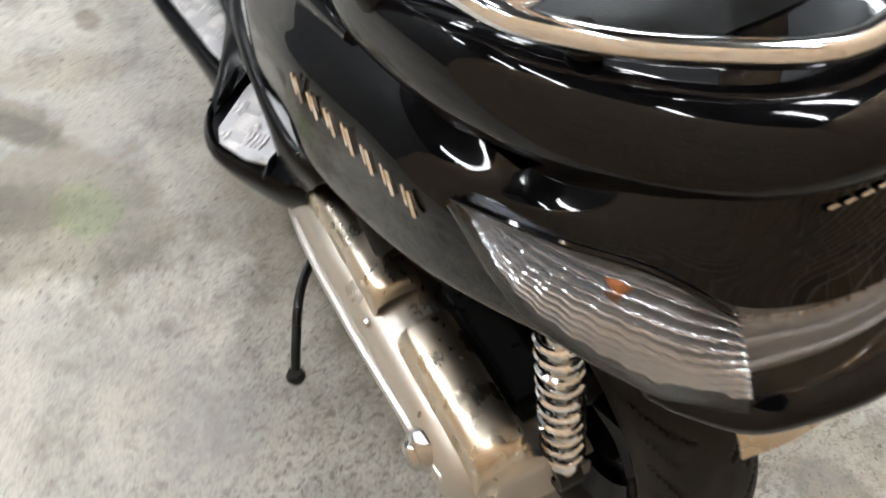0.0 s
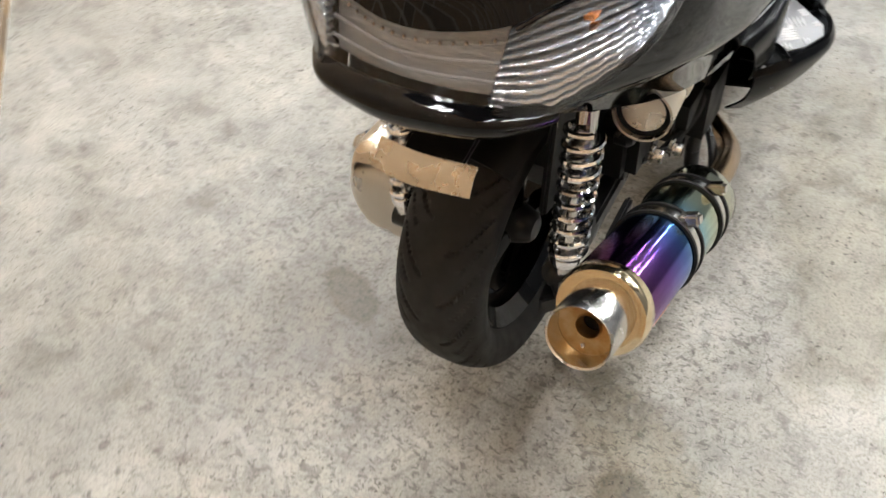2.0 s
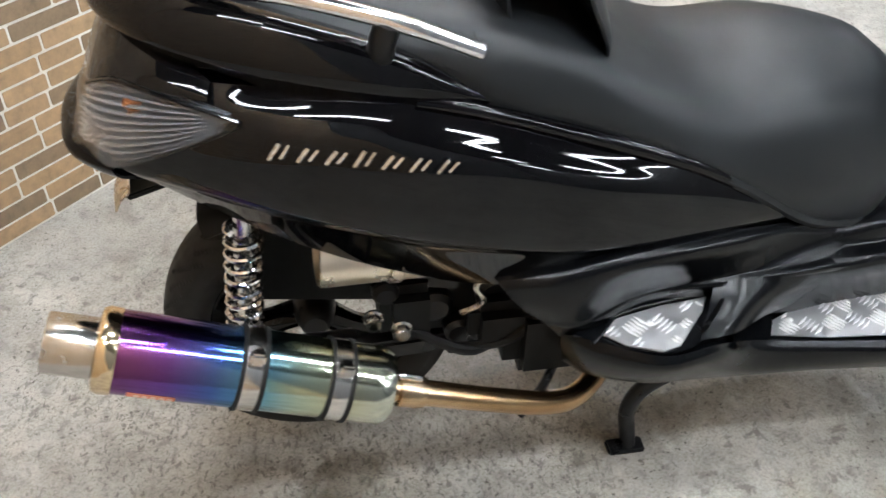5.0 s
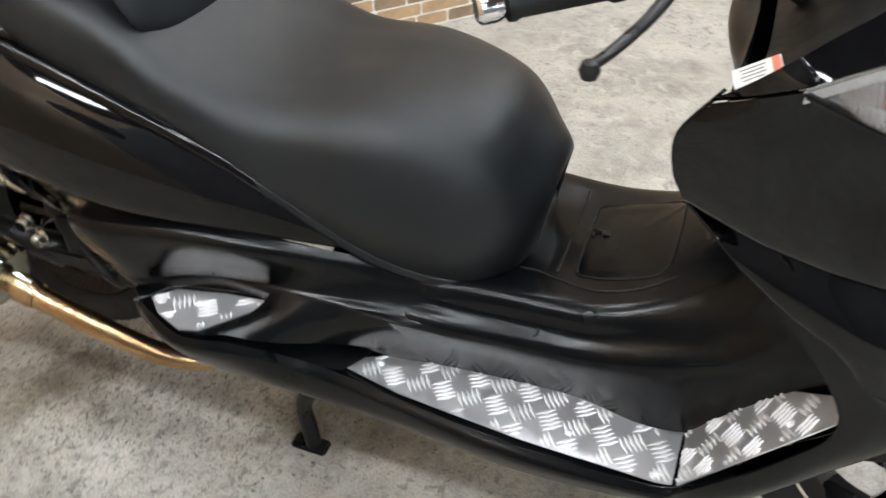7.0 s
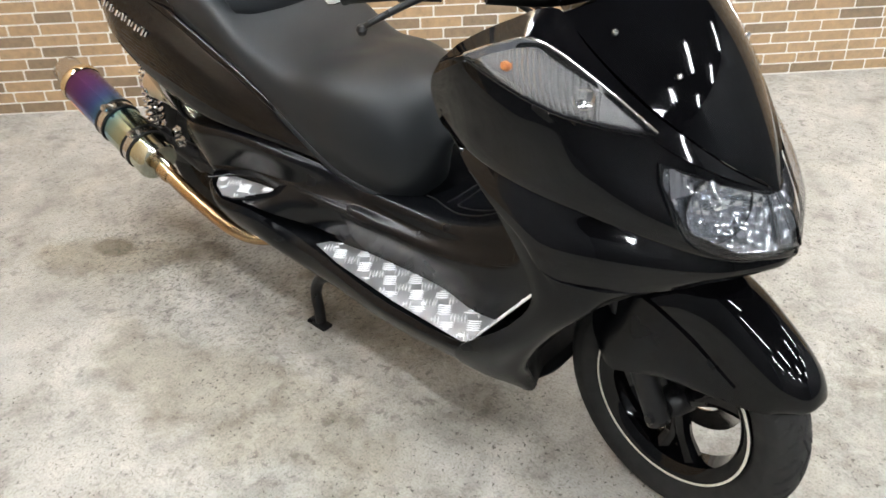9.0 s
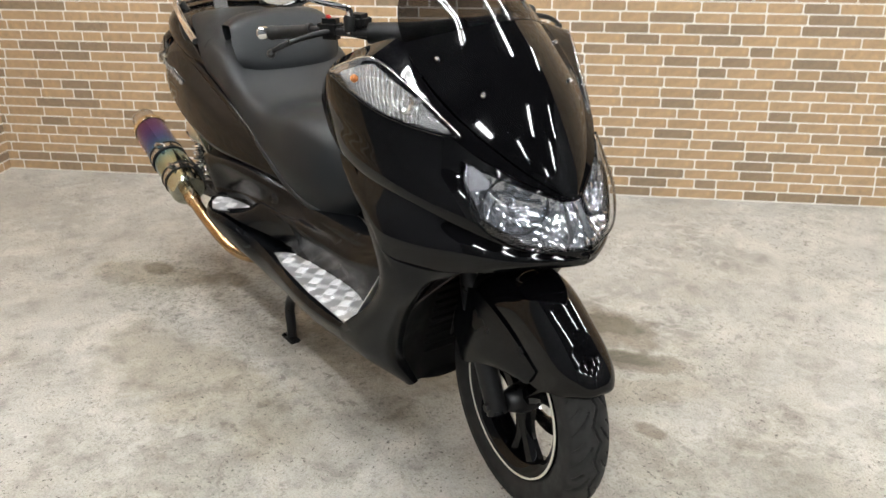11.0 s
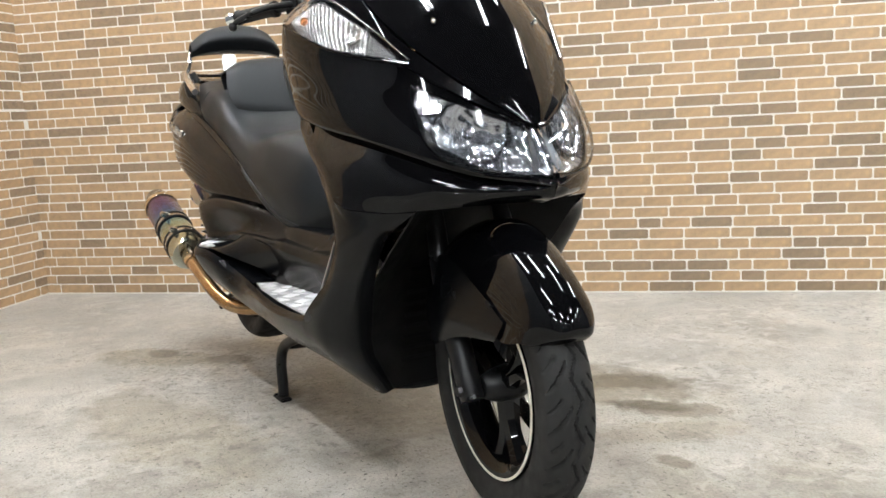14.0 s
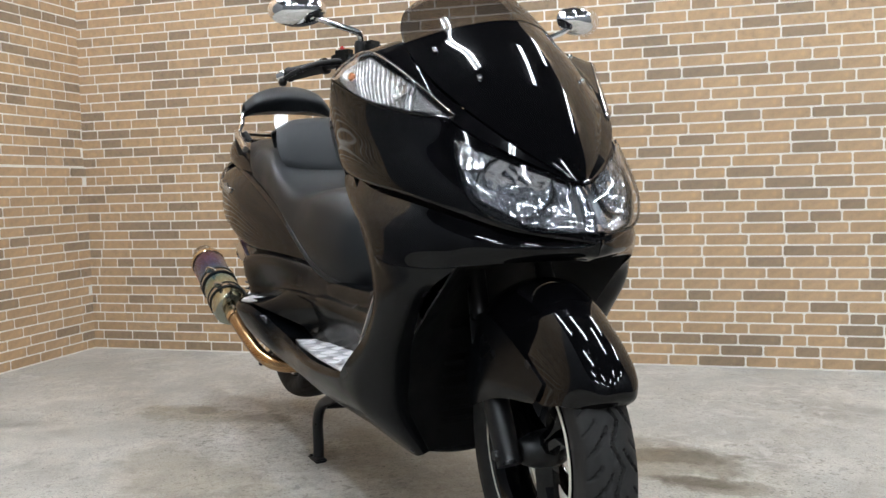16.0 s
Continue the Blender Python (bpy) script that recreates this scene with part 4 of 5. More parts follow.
# --- front fairing
F1 = [(1.165, .298, 1.0), (1.245, .318, 1.042), (1.36, .28, 1.077), (1.46, .23, 1.005), (1.545, .184, .925), (1.60, .135, .88), (1.672, .03, .815)]
F2 = [(1.139, .292, .955), (1.235, .317, .995), (1.35, .303, .968), (1.455, .257, .922), (1.553, .2, .872), (1.62, .15, .82), (1.70, .04, .77)]
F3 = [(1.142, .284, .905), (1.24, .31, .92), (1.35, .305, .895), (1.46, .27, .862), (1.57, .218, .815), (1.65, .15, .77), (1.72, .04, .735)]
F4 = [(1.16, .279, .868), (1.255, .304, .85), (1.36, .3, .826), (1.475, .268, .8), (1.585, .214, .764), (1.668, .14, .728), (1.727, .04, .706)]
F5 = [(x + .004, w - .028, z - .006) for x, w, z in F4]
F6 = [(1.19, .28, .836), (1.275, .298, .795), (1.375, .3, .765), (1.485, .268, .742), (1.59, .212, .716), (1.668, .138, .695), (1.724, .04, .69)]
F7 = [(1.225, .291, .81), (1.31, .304, .755), (1.4, .307, .725), (1.5, .272, .702), (1.595, .212, .687), (1.665, .135, .68), (1.718, .04, .678)]
F8 = [(1.262, .293, .785), (1.345, .3, .735), (1.418, .305, .668), (1.505, .265, .654), (1.59, .207, .66), (1.65, .13, .667), (1.69, .04, .669)]
F1, F2, F3, F4, F5, F6, F7, F8 = (f + [(f[-1][0] + .008, 0.0, f[-1][2] - .003)] for f in (F1, F2, F3, F4, F5, F6, F7, F8))
both("front_fairing", [F1, F2, F3, F4, F5, F6, F7, F8], GLOSS, scooter, "glossy black front fairing", nu=16, nv=10, cuts=[("xz", (1.2, 1.54), FRONT_CUT), ("yz", (1.53, 2), HEAD_CUT)])
both("fairing_edge", [[F[0] for F in (F1, F2, F3, F4, F6, F7, F8)], [(F[0][0] + .01, F[0][1] - .03, F[0][2]) for F in (F1, F2, F3, F4, F6, F7, F8)]], MATTE, scooter, "matte black fairing edge", nu=5, nv=3)
both("leg_shield", [
    [(1.262, .29, .785), (1.345, .3, .735), (1.42, .306, .67), (1.505, .272, .655), (1.58, .215, .657)],
    [(1.385, .3, .62), (1.42, .305, .615), (1.468, .29, .602), (1.492, .266, .6), (1.487, .235, .602)],
    [(1.34, .302, .51), (1.37, .303, .505), (1.4, .286, .5), (1.41, .26, .5), (1.4, .228, .5)],
    [(1.22, .319, .4), (1.285, .308, .4), (1.335, .275, .4), (1.35, .245, .405), (1.337, .21, .41)],
    [(1.2, .284, .322), (1.26, .272, .315), (1.3, .245, .312), (1.312, .22, .315), (1.3, .195, .32)],
    [(1.19, .177, .222), (1.25, .17, .214), (1.285, .17, .215), (1.3, .165, .218), (1.3, .15, .222)],
], MATTE, scooter, "matte black lower leg shield", nu=6, nv=7)
part("radiator_shroud", surface([mirrored(r) for r in ([(1.575, .213, .66), (1.47, .12, .665), (1.45, 0, .665)], [(1.4, .226, .5), (1.34, .1, .52), (1.33, 0, .53)], [(1.335, .208, .41), (1.29, .1, .41), (1.28, 0, .41)],
                                                       [(1.298, .193, .32), (1.26, .1, .31), (1.25, 0, .31)], [(1.297, .148, .222), (1.27, .08, .215), (1.27, 0, .212)])], 5, 5, .004), DARK, scooter, "dull black inner front panel")
for k in range(9):
    part("shroud_louvre", box((.012, .22, .006), (1.345 - .01 * k, 0, .5 - .028 * k), .002, (0, 30, 0)), DARK, scooter)
part("nose_underside", surface([mirrored(r) for r in ([(1.575, .213, .66), (1.655, .12, .668), (1.69, .04, .67), (1.695, 0, .67)], [(1.5, .2, .69), (1.55, .1, .7), (1.57, .04, .7), (1.57, 0, .7)])], 4, 3, .004), DARK, scooter)

# front signal lamps
for s in (R, L):
    sig = [[(1.243, .322, 1.042), (1.3, .307, 1.068), (1.362, .279, 1.08), (1.455, .23, 1.014), (1.54, .187, .941)],
           [(1.243, .323, 1.041), (1.305, .317, 1.035), (1.375, .29, 1.022), (1.46, .243, .978), (1.54, .188, .939)],
           [(1.243, .322, 1.039), (1.31, .316, 1.012), (1.39, .291, .978), (1.465, .248, .955), (1.54, .188, .936)]]
    lampb = part("front_signal_lamp", surface([[(x - .006, w - .007, z - .003) for x, w, z in r] for r in sig], 5, 5, 0.002, s), BRIGHT, scooter, "silver reflector of the front signal lamp")
    ob = part("lens", surface([[(x + .003, w + .006, z + .003) for x, w, z in r] for r in sig], 6, 6, 0.002, s), LENS, lampb, "clear front signal lens")
    ob.visible_shadow = False
    ribbed = [[(x - .001, w - .002, z) for x, w, z in c] for c in zip(*sig)][:4]
    ribbed[0] = [(1.262, .316, 1.049 - .002 * k) for k in range(3)]
    part("ribbed_reflector", fluted(ribbed, 26, 0.0022, s), BRIGHT, lampb, "clear ribbed signal reflector")
    part("chrome_strip", surface([[(x - .001, w + .001, z + .001) for x, w, z in sig[0][:4]], [(x, w + .002, z - .012) for x, w, z in sig[0][:4]]], 5, 2, .001, s), CHROME, lampb, "chrome strip along the upper lamp edge")
    part("bulb", moved(lathe([(0, .02), (.008, .017), (.0115, .008), (.0115, -.008), (.006, -.014)], 12), Matrix.Translation((1.318, s * .3, 1.035)) @ Matrix.Rotation(radians(-s * 70), 4, "X") @ Matrix.Scale(.85, 4)), ORANGE, lampb, "orange signal bulb")
    part("lamp_seal", tube([(x + .002, s * (w + .004), z) for x, w, z in sig[2]], .0032, 6, 6), GLOSS, lampb)
    part("position_lamp", moved(lathe([(0, .004), (.012, .005), (.017, .009), (.019, .007)], 20), Matrix.Translation((1.435, s * .25, .992)) @ Matrix.Rotation(radians(-s * 55), 4, "X") @ Matrix.Rotation(radians(25), 4, "Y")), STEEL, lampb)
    part("lamp_trim", tube([(x, s * (w + .004), z + .003) for x, w, z in sig[0]], .0022, 6, 8), STEEL, lampb, "bright upper lamp edge")

# headlamps
facet_rng = random.Random(3)
for s in (R, L):
    head = [[(1.552, .196, .895), (1.6, .155, .872), (1.645, .095, .84), (1.682, .003, .805)],
            [(1.556, .199, .885), (1.612, .176, .842), (1.672, .115, .8), (1.708, .003, .775)],
            [(1.56, .202, .874), (1.622, .192, .8), (1.69, .122, .757), (1.73, .003, .738)],
            [(1.565, .204, .862), (1.622, .198, .775), (1.69, .125, .726), (1.738, .003, .712)]]
    deep = ((.008, .008, .008, .008), (.006, .03, .07, .012), (.006, .03, .07, .012), (.008, .01, .01, .008))
    lampb = part("headlamp", surface([[(x - d, w * .97, z) for (x, w, z), d in zip(r, dd)] for r, dd in zip(head, deep)], 4, 4, 0.002, s), HEAD_CHROME, scooter, "silver faceted headlamp reflector", 6)
    ob = part("lens", surface([[(x + .004, w + .003, z) for x, w, z in r] for r in head], 7, 7, 0.002, s), LENS, lampb, "clear headlamp lens")
    ob.visible_shadow = False
    for y, z, x, size in ((.112, .8, 1.622, .96),):
        aim = Matrix.Translation((x, s * y, z)) @ Matrix.Rotation(radians(s * 22), 4, "Z") @ Matrix.Rotation(radians(74), 4, "Y") @ Matrix.Diagonal((size, 1.12, size, 1))
        bowl = lathe([(.012, -.046), (.02, -.044), (.028, -.039), (.036, -.033), (.043, -.026), (.05, -.017), (.055, -.007), (.059, .003), (.062, .014), (.064, .014)], 30)
        for v in bowl.verts:
            v.co += Vector([facet_rng.uniform(-.0022, .0022) for _ in range(3)])
        part("reflector_bowl", moved(bowl, aim), BOWL_CHROME, lampb, "faceted reflector bowl", 4)
        part("bulb_shield", moved(lathe([(0, .012), (.007, .01), (.011, .002), (.011, -.03)], 14), aim), CHROME, lampb)
        part("bowl_ring", moved(lathe([(.0635, .012), (.0652, .012), (.0652, .016), (.0635, .016)], 32, True), aim), DARK, lampb, "dark bowl ring")
    for k in range(6):
        f = k / 5
        part("reflector_facet", box((.005, .012, .05 - .03 * f), (1.578 + .02 * f, s * (.19 - .024 * f), .862 - .012 * f), .0008, (0, -20, s * (30 + 12 * (k % 2)))), CHROME, lampb)
    part("inner_trim", surface([[(x - .013 + .004 * f, .003 + w * f, z + dz * f) for f in (1, .6, .3, 0)] for x, w, z, dz in ((1.674, .014, .806, .008), (1.696, .022, .776, .006), (1.716, .03, .741, .005), (1.726, .036, .72, .004))], 4, 4, .002, s), GREY_TRIM, lampb, "grey headlamp inner trim")
    part("lamp_seal", tube([(x + .003, s * (w + .003), z) for x, w, z in [r[0] for r in head] + head[3][1:]], .003, 6, 6), GLOSS, lampb)

# screen: black lower shell and a smoked shield above it
def bowed(edge, middle):
    """Half a row across the screen, bowed evenly from its edge to the middle line."""
    (xe, we, ze), (x0, z0) = edge, middle
    return [(x0 - (x0 - xe) * f ** 1.75, we * f, z0 - (z0 - ze) * f ** 1.75) for f in (1, .66, .33, 0)]


SCREEN = [bowed((1.674, .02, .816), (1.681, .809)), bowed((1.628, .088, .868), (1.656, .862)), bowed((1.555, .155, .94), (1.617, .937)), bowed((1.487, .192, 1.0), (1.572, 1.013)),
          bowed((1.41, .207, 1.06), (1.516, 1.085)), bowed((1.35, .203, 1.105), (1.452, 1.146)), bowed((1.322, .18, 1.133), (1.393, 1.19))]
part("screen_shell", surface([mirrored([(x + .004, w * 1.015, z + .002) for x, w, z in r]) for r in SCREEN[:6]], 6, 6), GLOSS, scooter, "glossy black screen shell")
part("windscreen", surface([mirrored([(x + .005, w * 1.02, z + .003) for x, w, z in r]) for r in SCREEN[5:6]] + [mirrored(r) for r in (
    bowed((1.32, .197, 1.143), (1.398, 1.2)), bowed((1.285, .172, 1.183), (1.343, 1.24)), bowed((1.26, .13, 1.215), (1.3, 1.258)))], 6, 6, .003),
     SMOKE, scooter, "dark smoked windscreen")
both("screen_cover", [[(1.165, .296, 1.002), (1.22, .3, 1.05), (1.285, .262, 1.09), (1.342, .208, 1.108), (1.405, .212, 1.062), (1.482, .197, 1.0), (1.55, .16, .94), (1.624, .092, .868), (1.672, .022, .816)],
                      [(1.17, .3, 1.005), (1.25, .318, 1.046), (1.31, .302, 1.072), (1.365, .274, 1.08), (1.455, .23, 1.012), (1.51, .21, .955), (1.565, .18, .91), (1.63, .11, .857), (1.674, .03, .813)]],
     GLOSS, scooter, "glossy black screen surround", nu=14, nv=8, cuts=[("xz", (1.2, 1.54), FRONT_CUT)])
for s in (R, L):
    for p, n in (((1.431, .172, 1.078), (.5, .45, .75)), ((1.529, .126, 1.014), (.65, .35, .65)), ((1.58, .075, .99), (.7, .2, .6))):
        q = Vector((p[0], p[1] * s, p[2]))
        if p[0] < 1.57:
            part("screen_screw", moved(lathe([(0, .005), (.003, .004), (.005, .0015), (.0055, -.003)], 14), along(q + Vector((n[0], n[1] * s, n[2])) * .007, q + Vector((n[0], n[1] * s, n[2])))), CHROME, scooter, "bright screen screw")
part("dash_cover", surface([mirrored(r) for r in ([(1.2, .27, 1.005), (1.21, .15, .99), (1.21, 0, .99)], [(1.28, .25, 1.06), (1.29, .15, 1.06), (1.29, 0, 1.06)], [(1.37, .2, 1.08), (1.38, .12, 1.11), (1.4, 0, 1.13)])], 4, 4, .004), DARK, scooter, "dull black dash cover")
tag = part("warning_label", box((.05, .036, .0015), (0, 0, 0), .0005), WHITE, scooter, "white and orange warning label")
_z = Vector((-.47, -.15, .87)).normalized()
_x = (Vector((.85, .14, .48)) - _z * Vector((.85, .14, .48)).dot(_z)).normalized()
tag.matrix_basis = Matrix.Translation((1.2, -.238, 1.0095)) @ Matrix((_x, _z.cross(_x), _z)).transposed().to_4x4()
part("label_band", box((.009, .0355, .0018), (.0195, 0, .0002), .0004), STICKER, tag)
for k in range(4):
    part("label_line", box((.026 - .004 * (k % 2), .0022, .0018), (-.004, .011 - .0065 * k, .0002), .0002), LABEL_INK, tag)

# --- front wheel, fender, fork
def tyre(radius, width, rim, name_label, parent, at, tread, zigzag):
    """A tyre with its tread grooves sunk into the crown: slanting cuts on both halves and, where asked, a zigzag round the middle."""
    half, h = width / 2, radius - rim
    side = [(rim, -half * .62), (rim + .012, -half * .86), (rim + h * .45, -half)]
    arc = [(rim + h * .45, -half, 0), (rim + h * .72, -half * .93, 0), (rim + h * .9, -half * .66, 0), (radius - .001, -half * .3, 0), (radius, 0, 0)]
    arc = arc + [(r, -y, 0) for r, y, _ in arc[-2::-1]]
    prof = side + [(p.x, p.y) for p in spline(arc, 6)[1:-1]] + [(r, -y) for r, y in side[::-1]] + [(rim - .004, half * .55), (rim - .004, -half * .55)]
    steps, pitch = 640, 2 * math.pi / tread

    def sunk(a, y):
        k = abs(y) / half
        if zigzag:
            q = (a / pitch) % 1.0
            if abs(y - half * .16 * (4 * abs(q - .5) - 1)) < .0026:
                return .005
        if not .2 < k < .92:
            return 0.0
        f = (k - .2) / .72
        b = a / pitch + (.5 if y > 0 else 0) - (.75 * f ** .7 if zigzag else .95 * f ** 1.6)
        wide = .0034 * math.sin(math.pi * min(1, .15 + .85 * f)) + .0008
        if abs((b + .5) % 1.0 - .5) * pitch * radius < wide:
            return .0055
        if k > .5 and abs(b % 1.0 - .5) * pitch * radius < wide * .8:
            return .0045
        return 0.0

    verts, faces, n = [], [], len(prof)
    for i in range(steps):
        a = 2 * math.pi * i / steps
        for r, y in prof:
            d = sunk(a, y) if r > rim + h * .6 else 0.0
            verts.append((at[0] + (r - d) * math.sin(a), at[1] + y, at[2] + (r - d) * math.cos(a)))
    for i in range(steps):
        a, b = i * n, (i + 1) % steps * n
        faces += [(a + q, a + (q + 1) % n, b + (q + 1) % n, b + q) for q in range(n)]
    me = bpy.data.meshes.new("tyre")
    me.from_pydata(verts, [], faces)
    for p in me.polygons:
        p.use_smooth = True
    me.set_sharp_from_angle(angle=radians(50))
    return part("tyre", me, RUBBER, parent, name_label)


wheel_f = part("front_wheel", moved(lathe([(.189, -.045), (.193, -.044), (.193, -.038), (.178, -.034), (.17, -.02), (.168, 0), (.17, .02), (.178, .034), (.193, .038), (.193, .044), (.189, .045), (.176, .041), (.16, .028), (.156, 0), (.16, -.028), (.176, -.041)], 64, True),
                                    Matrix.Translation(FRONT_AXLE) @ Matrix.Rotation(radians(90), 4, "X")), GLOSS, scooter, "glossy black cast front wheel")
tyre(.2825, .108, .191, "worn black front tyre", wheel_f, FRONT_AXLE, 22, True)
part("rim_stripe", moved(lathe([(.186, -.0467), (.1912, -.046), (.1912, -.0445), (.186, -.0445)], 72, True), Matrix.Translation(FRONT_AXLE) @ Matrix.Rotation(radians(90), 4, "X")), RIM_TAPE, wheel_f, "pale rim stripe")
part("rim_stripe", moved(lathe([(.186, .0445), (.1912, .0445), (.1912, .046), (.186, .0467)], 72, True), Matrix.Translation(FRONT_AXLE) @ Matrix.Rotation(radians(90), 4, "X")), RIM_TAPE, wheel_f, "pale rim stripe")


def spokes(wheel, at, n, r0, r1, turn=0.0):
    for k in range(n):
        a = 2 * math.pi * k / n + turn
        for d in (-.16, .16):
            p = [(r0, a), ((r0 + r1) / 2, a + d * .75), (r1, a + d * 1.5)]
            part("spoke", tube([(at[0] + r * math.sin(b), at[1], at[2] + r * math.cos(b)) for r, b in p], [.026, .019, .024], 5, 8), GLOSS, wheel)
    part("hub", moved(lathe([(0, -.055), (.02, -.055), (.026, -.05), (.034, -.03), (.04, 0), (.034, .03), (.026, .05), (.02, .055), (0, .055)], 28), Matrix.Translation(at) @ Matrix.Rotation(radians(90), 4, "X")), BLACK_STEEL, wheel)


spokes(wheel_f, FRONT_AXLE, 3, .03, .168, .95)
part("brake_disc", moved(lathe([(.07, -.002), (.117, -.002), (.117, .002), (.07, .002)], 48, True), Matrix.Translation(FRONT_AXLE + Vector((0, .062, 0))) @ Matrix.Rotation(radians(90), 4, "X")), STEEL, wheel_f, "steel brake disc")
for s in (R, L):
    fork = part("fork_leg", tube([(1.415, s * .078, .66), (1.465, s * .084, .5), (1.53, s * .09, .4), (1.6, s * .088, .262)], [.019, .024, .027, .025], 5, 14), BLACK_STEEL, scooter, "black fork leg")
    part("axle_nut", moved(lathe([(0, .012), (.01, .012), (.012, .009), (.012, 0)], 6), Matrix.Translation((1.593, s * .108, .2835)) @ Matrix.Rotation(radians(-s * 90), 4, "X")), BLACK_STEEL, fork)
caliper = part("brake_caliper", box((.085, .05, .06), (1.675, .075, .37), .012, (0, 35, 0)), BLACK_STEEL, scooter, "black brake caliper")
part("front_fender", surface([mirrored(r) for r in (
    [(1.395, 0.062, 0.480), (1.375, 0.045, 0.500), (1.365, 0, 0.505)],
    [(1.440, 0.09, 0.500), (1.430, 0.06, 0.54), (1.425, 0, 0.555)],
    [(1.522, 0.1, 0.513), (1.527, 0.068, 0.585), (1.527, 0, 0.612)],
    [(1.623, 0.088, 0.461), (1.648, 0.062, 0.582), (1.652, 0, 0.619)],
    [(1.725, 0.082, 0.414), (1.753, 0.058, 0.529), (1.763, 0, 0.564)],
    [(1.787, 0.072, 0.42), (1.825, 0.05, 0.482), (1.838, 0, 0.505)],
    [(1.812, 0.055, 0.422), (1.856, 0.034, 0.446), (1.866, 0, 0.455)],
    [(1.812, 0.04, 0.418), (1.846, 0.024, 0.428), (1.852, 0, 0.431)])], 6, 6), GLOSS, scooter, "glossy black front fender")
both("fender_side", [[(1.395, .07, .5), (1.44, .088, .53), (1.525, .097, .55), (1.63, .088, .51), (1.74, .08, .45)],
                     [(1.42, .104, .43), (1.47, .116, .425), (1.54, .118, .433), (1.63, .104, .428), (1.725, .088, .42)],
                     [(1.46, .108, .36), (1.49, .118, .36), (1.53, .118, .376), (1.6, .104, .4), (1.71, .088, .412)]], MATTE, scooter, "matte black fender side", nu=5, nv=4)
part("fender_rear", surface([mirrored(r) for r in ([(1.395, .06, .49), (1.37, .045, .5), (1.362, 0, .505)], [(1.345, .06, .42), (1.325, .045, .42), (1.318, 0, .42)], [(1.315, .06, .33), (1.295, .045, .33), (1.288, 0, .33)])], 4, 4, .004), DARK, scooter, "dull black rear of the fender")

# --- handlebar, levers, mirrors
MIRROR_Y = {R: -.38, L: .33}
bar = part("handlebar", tube([(1.01, -.376, 1.086), (1.12, -.28, 1.1), (1.22, -.18, 1.1), (1.28, -.08, 1.09), (1.29, 0, 1.09), (1.28, .08, 1.09), (1.22, .18, 1.1), (1.12, .28, 1.1), (1.01, .376, 1.086)], .011, 5, 10), BLACK_STEEL, scooter, "black handlebar")
for s in (R, L):
    a, b = Vector((1.01, s * .376, 1.086)), Vector((1.12, s * .28, 1.1))
    grip = part("grip", moved(lathe([(0, -.002), (.017, 0), (.018, .006), (.0155, .012), (.0155, .1), (.019, .105), (.019, .115), (0, .116)], 20), along(a, b)), GRIP, bar, "black rubber grip")
    part("bar_end", moved(lathe([(0, -.03), (.012, -.03), (.0155, -.026), (.0155, -.012), (.012, -.002), (0, -.002)], 18), along(a, b)), CHROME, bar, "chrome bar end")
    part("switch_box", box((.06, .045, .048), (1.13, s * .265, 1.105), .012, (0, 0, s * -42)), DARK, bar, "black switch box")
    part("switch_button", box((.016, .01, .01), (1.13, s * .27, 1.132), .003), RED if s == R else DARK, bar)
    part("fluid_pot", box((.055, .05, .035), (1.175, s * .215, 1.125), .01, (0, 0, s * -35)), DARK, bar, "black brake fluid pot")
    part("lever", tube([(1.135, s * .225, 1.1), (1.146, s * .285, 1.1), (1.142, s * .345, 1.09), (1.124, s * .388, 1.072), (1.11, s * .405, 1.06)], [.0085, .0075, .0065, .006, .0055], 5, 10), BLACK_STEEL, bar, "dark brake lever")
    part("lever_ball", moved(lathe([(0, -.011), (.0075, -.008), (.0105, 0), (.0075, .008), (0, .011)], 14), Matrix.Translation((1.109, s * .406, 1.056))), BLACK_STEEL, bar)
    for k, (dz, dx) in enumerate(((.0, .0), (.018, .02))):
        part("cable", tube([(1.15, s * .26, 1.1 + dz * .4), (1.13 + dx, s * .19, 1.08 + dz), (1.18 + dx, s * .12, 1.06 + dz), (1.26, s * .06, 1.0)], .0055, 6, 8), GRIP, bar, "black cable")
    part("bar_cover", tube([(1.2, s * .2, 1.1), (1.26, s * .1, 1.095), (1.28, 0, 1.095)], [.024, .032, .036], 4, 12), DARK, bar)
    mirror = part("mirror_housing", moved(lathe([(0, -.036), (.03, -.032), (.052, -.016), (.06, 0), (.058, .004), (.054, .006), (0, .006)], 32), Matrix.Translation((1.185, MIRROR_Y[s], 1.205)) @ Matrix.Rotation(radians(-90), 4, "Y") @ Matrix.Rotation(radians(s * 12), 4, "X") @ Matrix.Diagonal((.62, 1.08, 1, 1))), CHROME, scooter, "chrome oval mirror housing")
    part("mirror_glass", moved(lathe([(0, .0065), (.052, .0065), (.053, .005)], 32), Matrix.Translation((1.185, MIRROR_Y[s], 1.205)) @ Matrix.Rotation(radians(-90), 4, "Y") @ Matrix.Rotation(radians(s * 12), 4, "X") @ Matrix.Diagonal((.62, 1.08, 1, 1))), CHROME, mirror)
    part("mirror_stem", tube([(1.185, s * .24, 1.1), (1.19, s * .24, 1.148), (1.195, s * .25, 1.16), (1.2, (s * .25 + MIRROR_Y[s]) / 2, 1.178), (1.2, MIRROR_Y[s] * .97, 1.198)], [.009, .009, .008, .0065, .0065], 5, 10), CHROME, mirror, "chrome mirror stem")
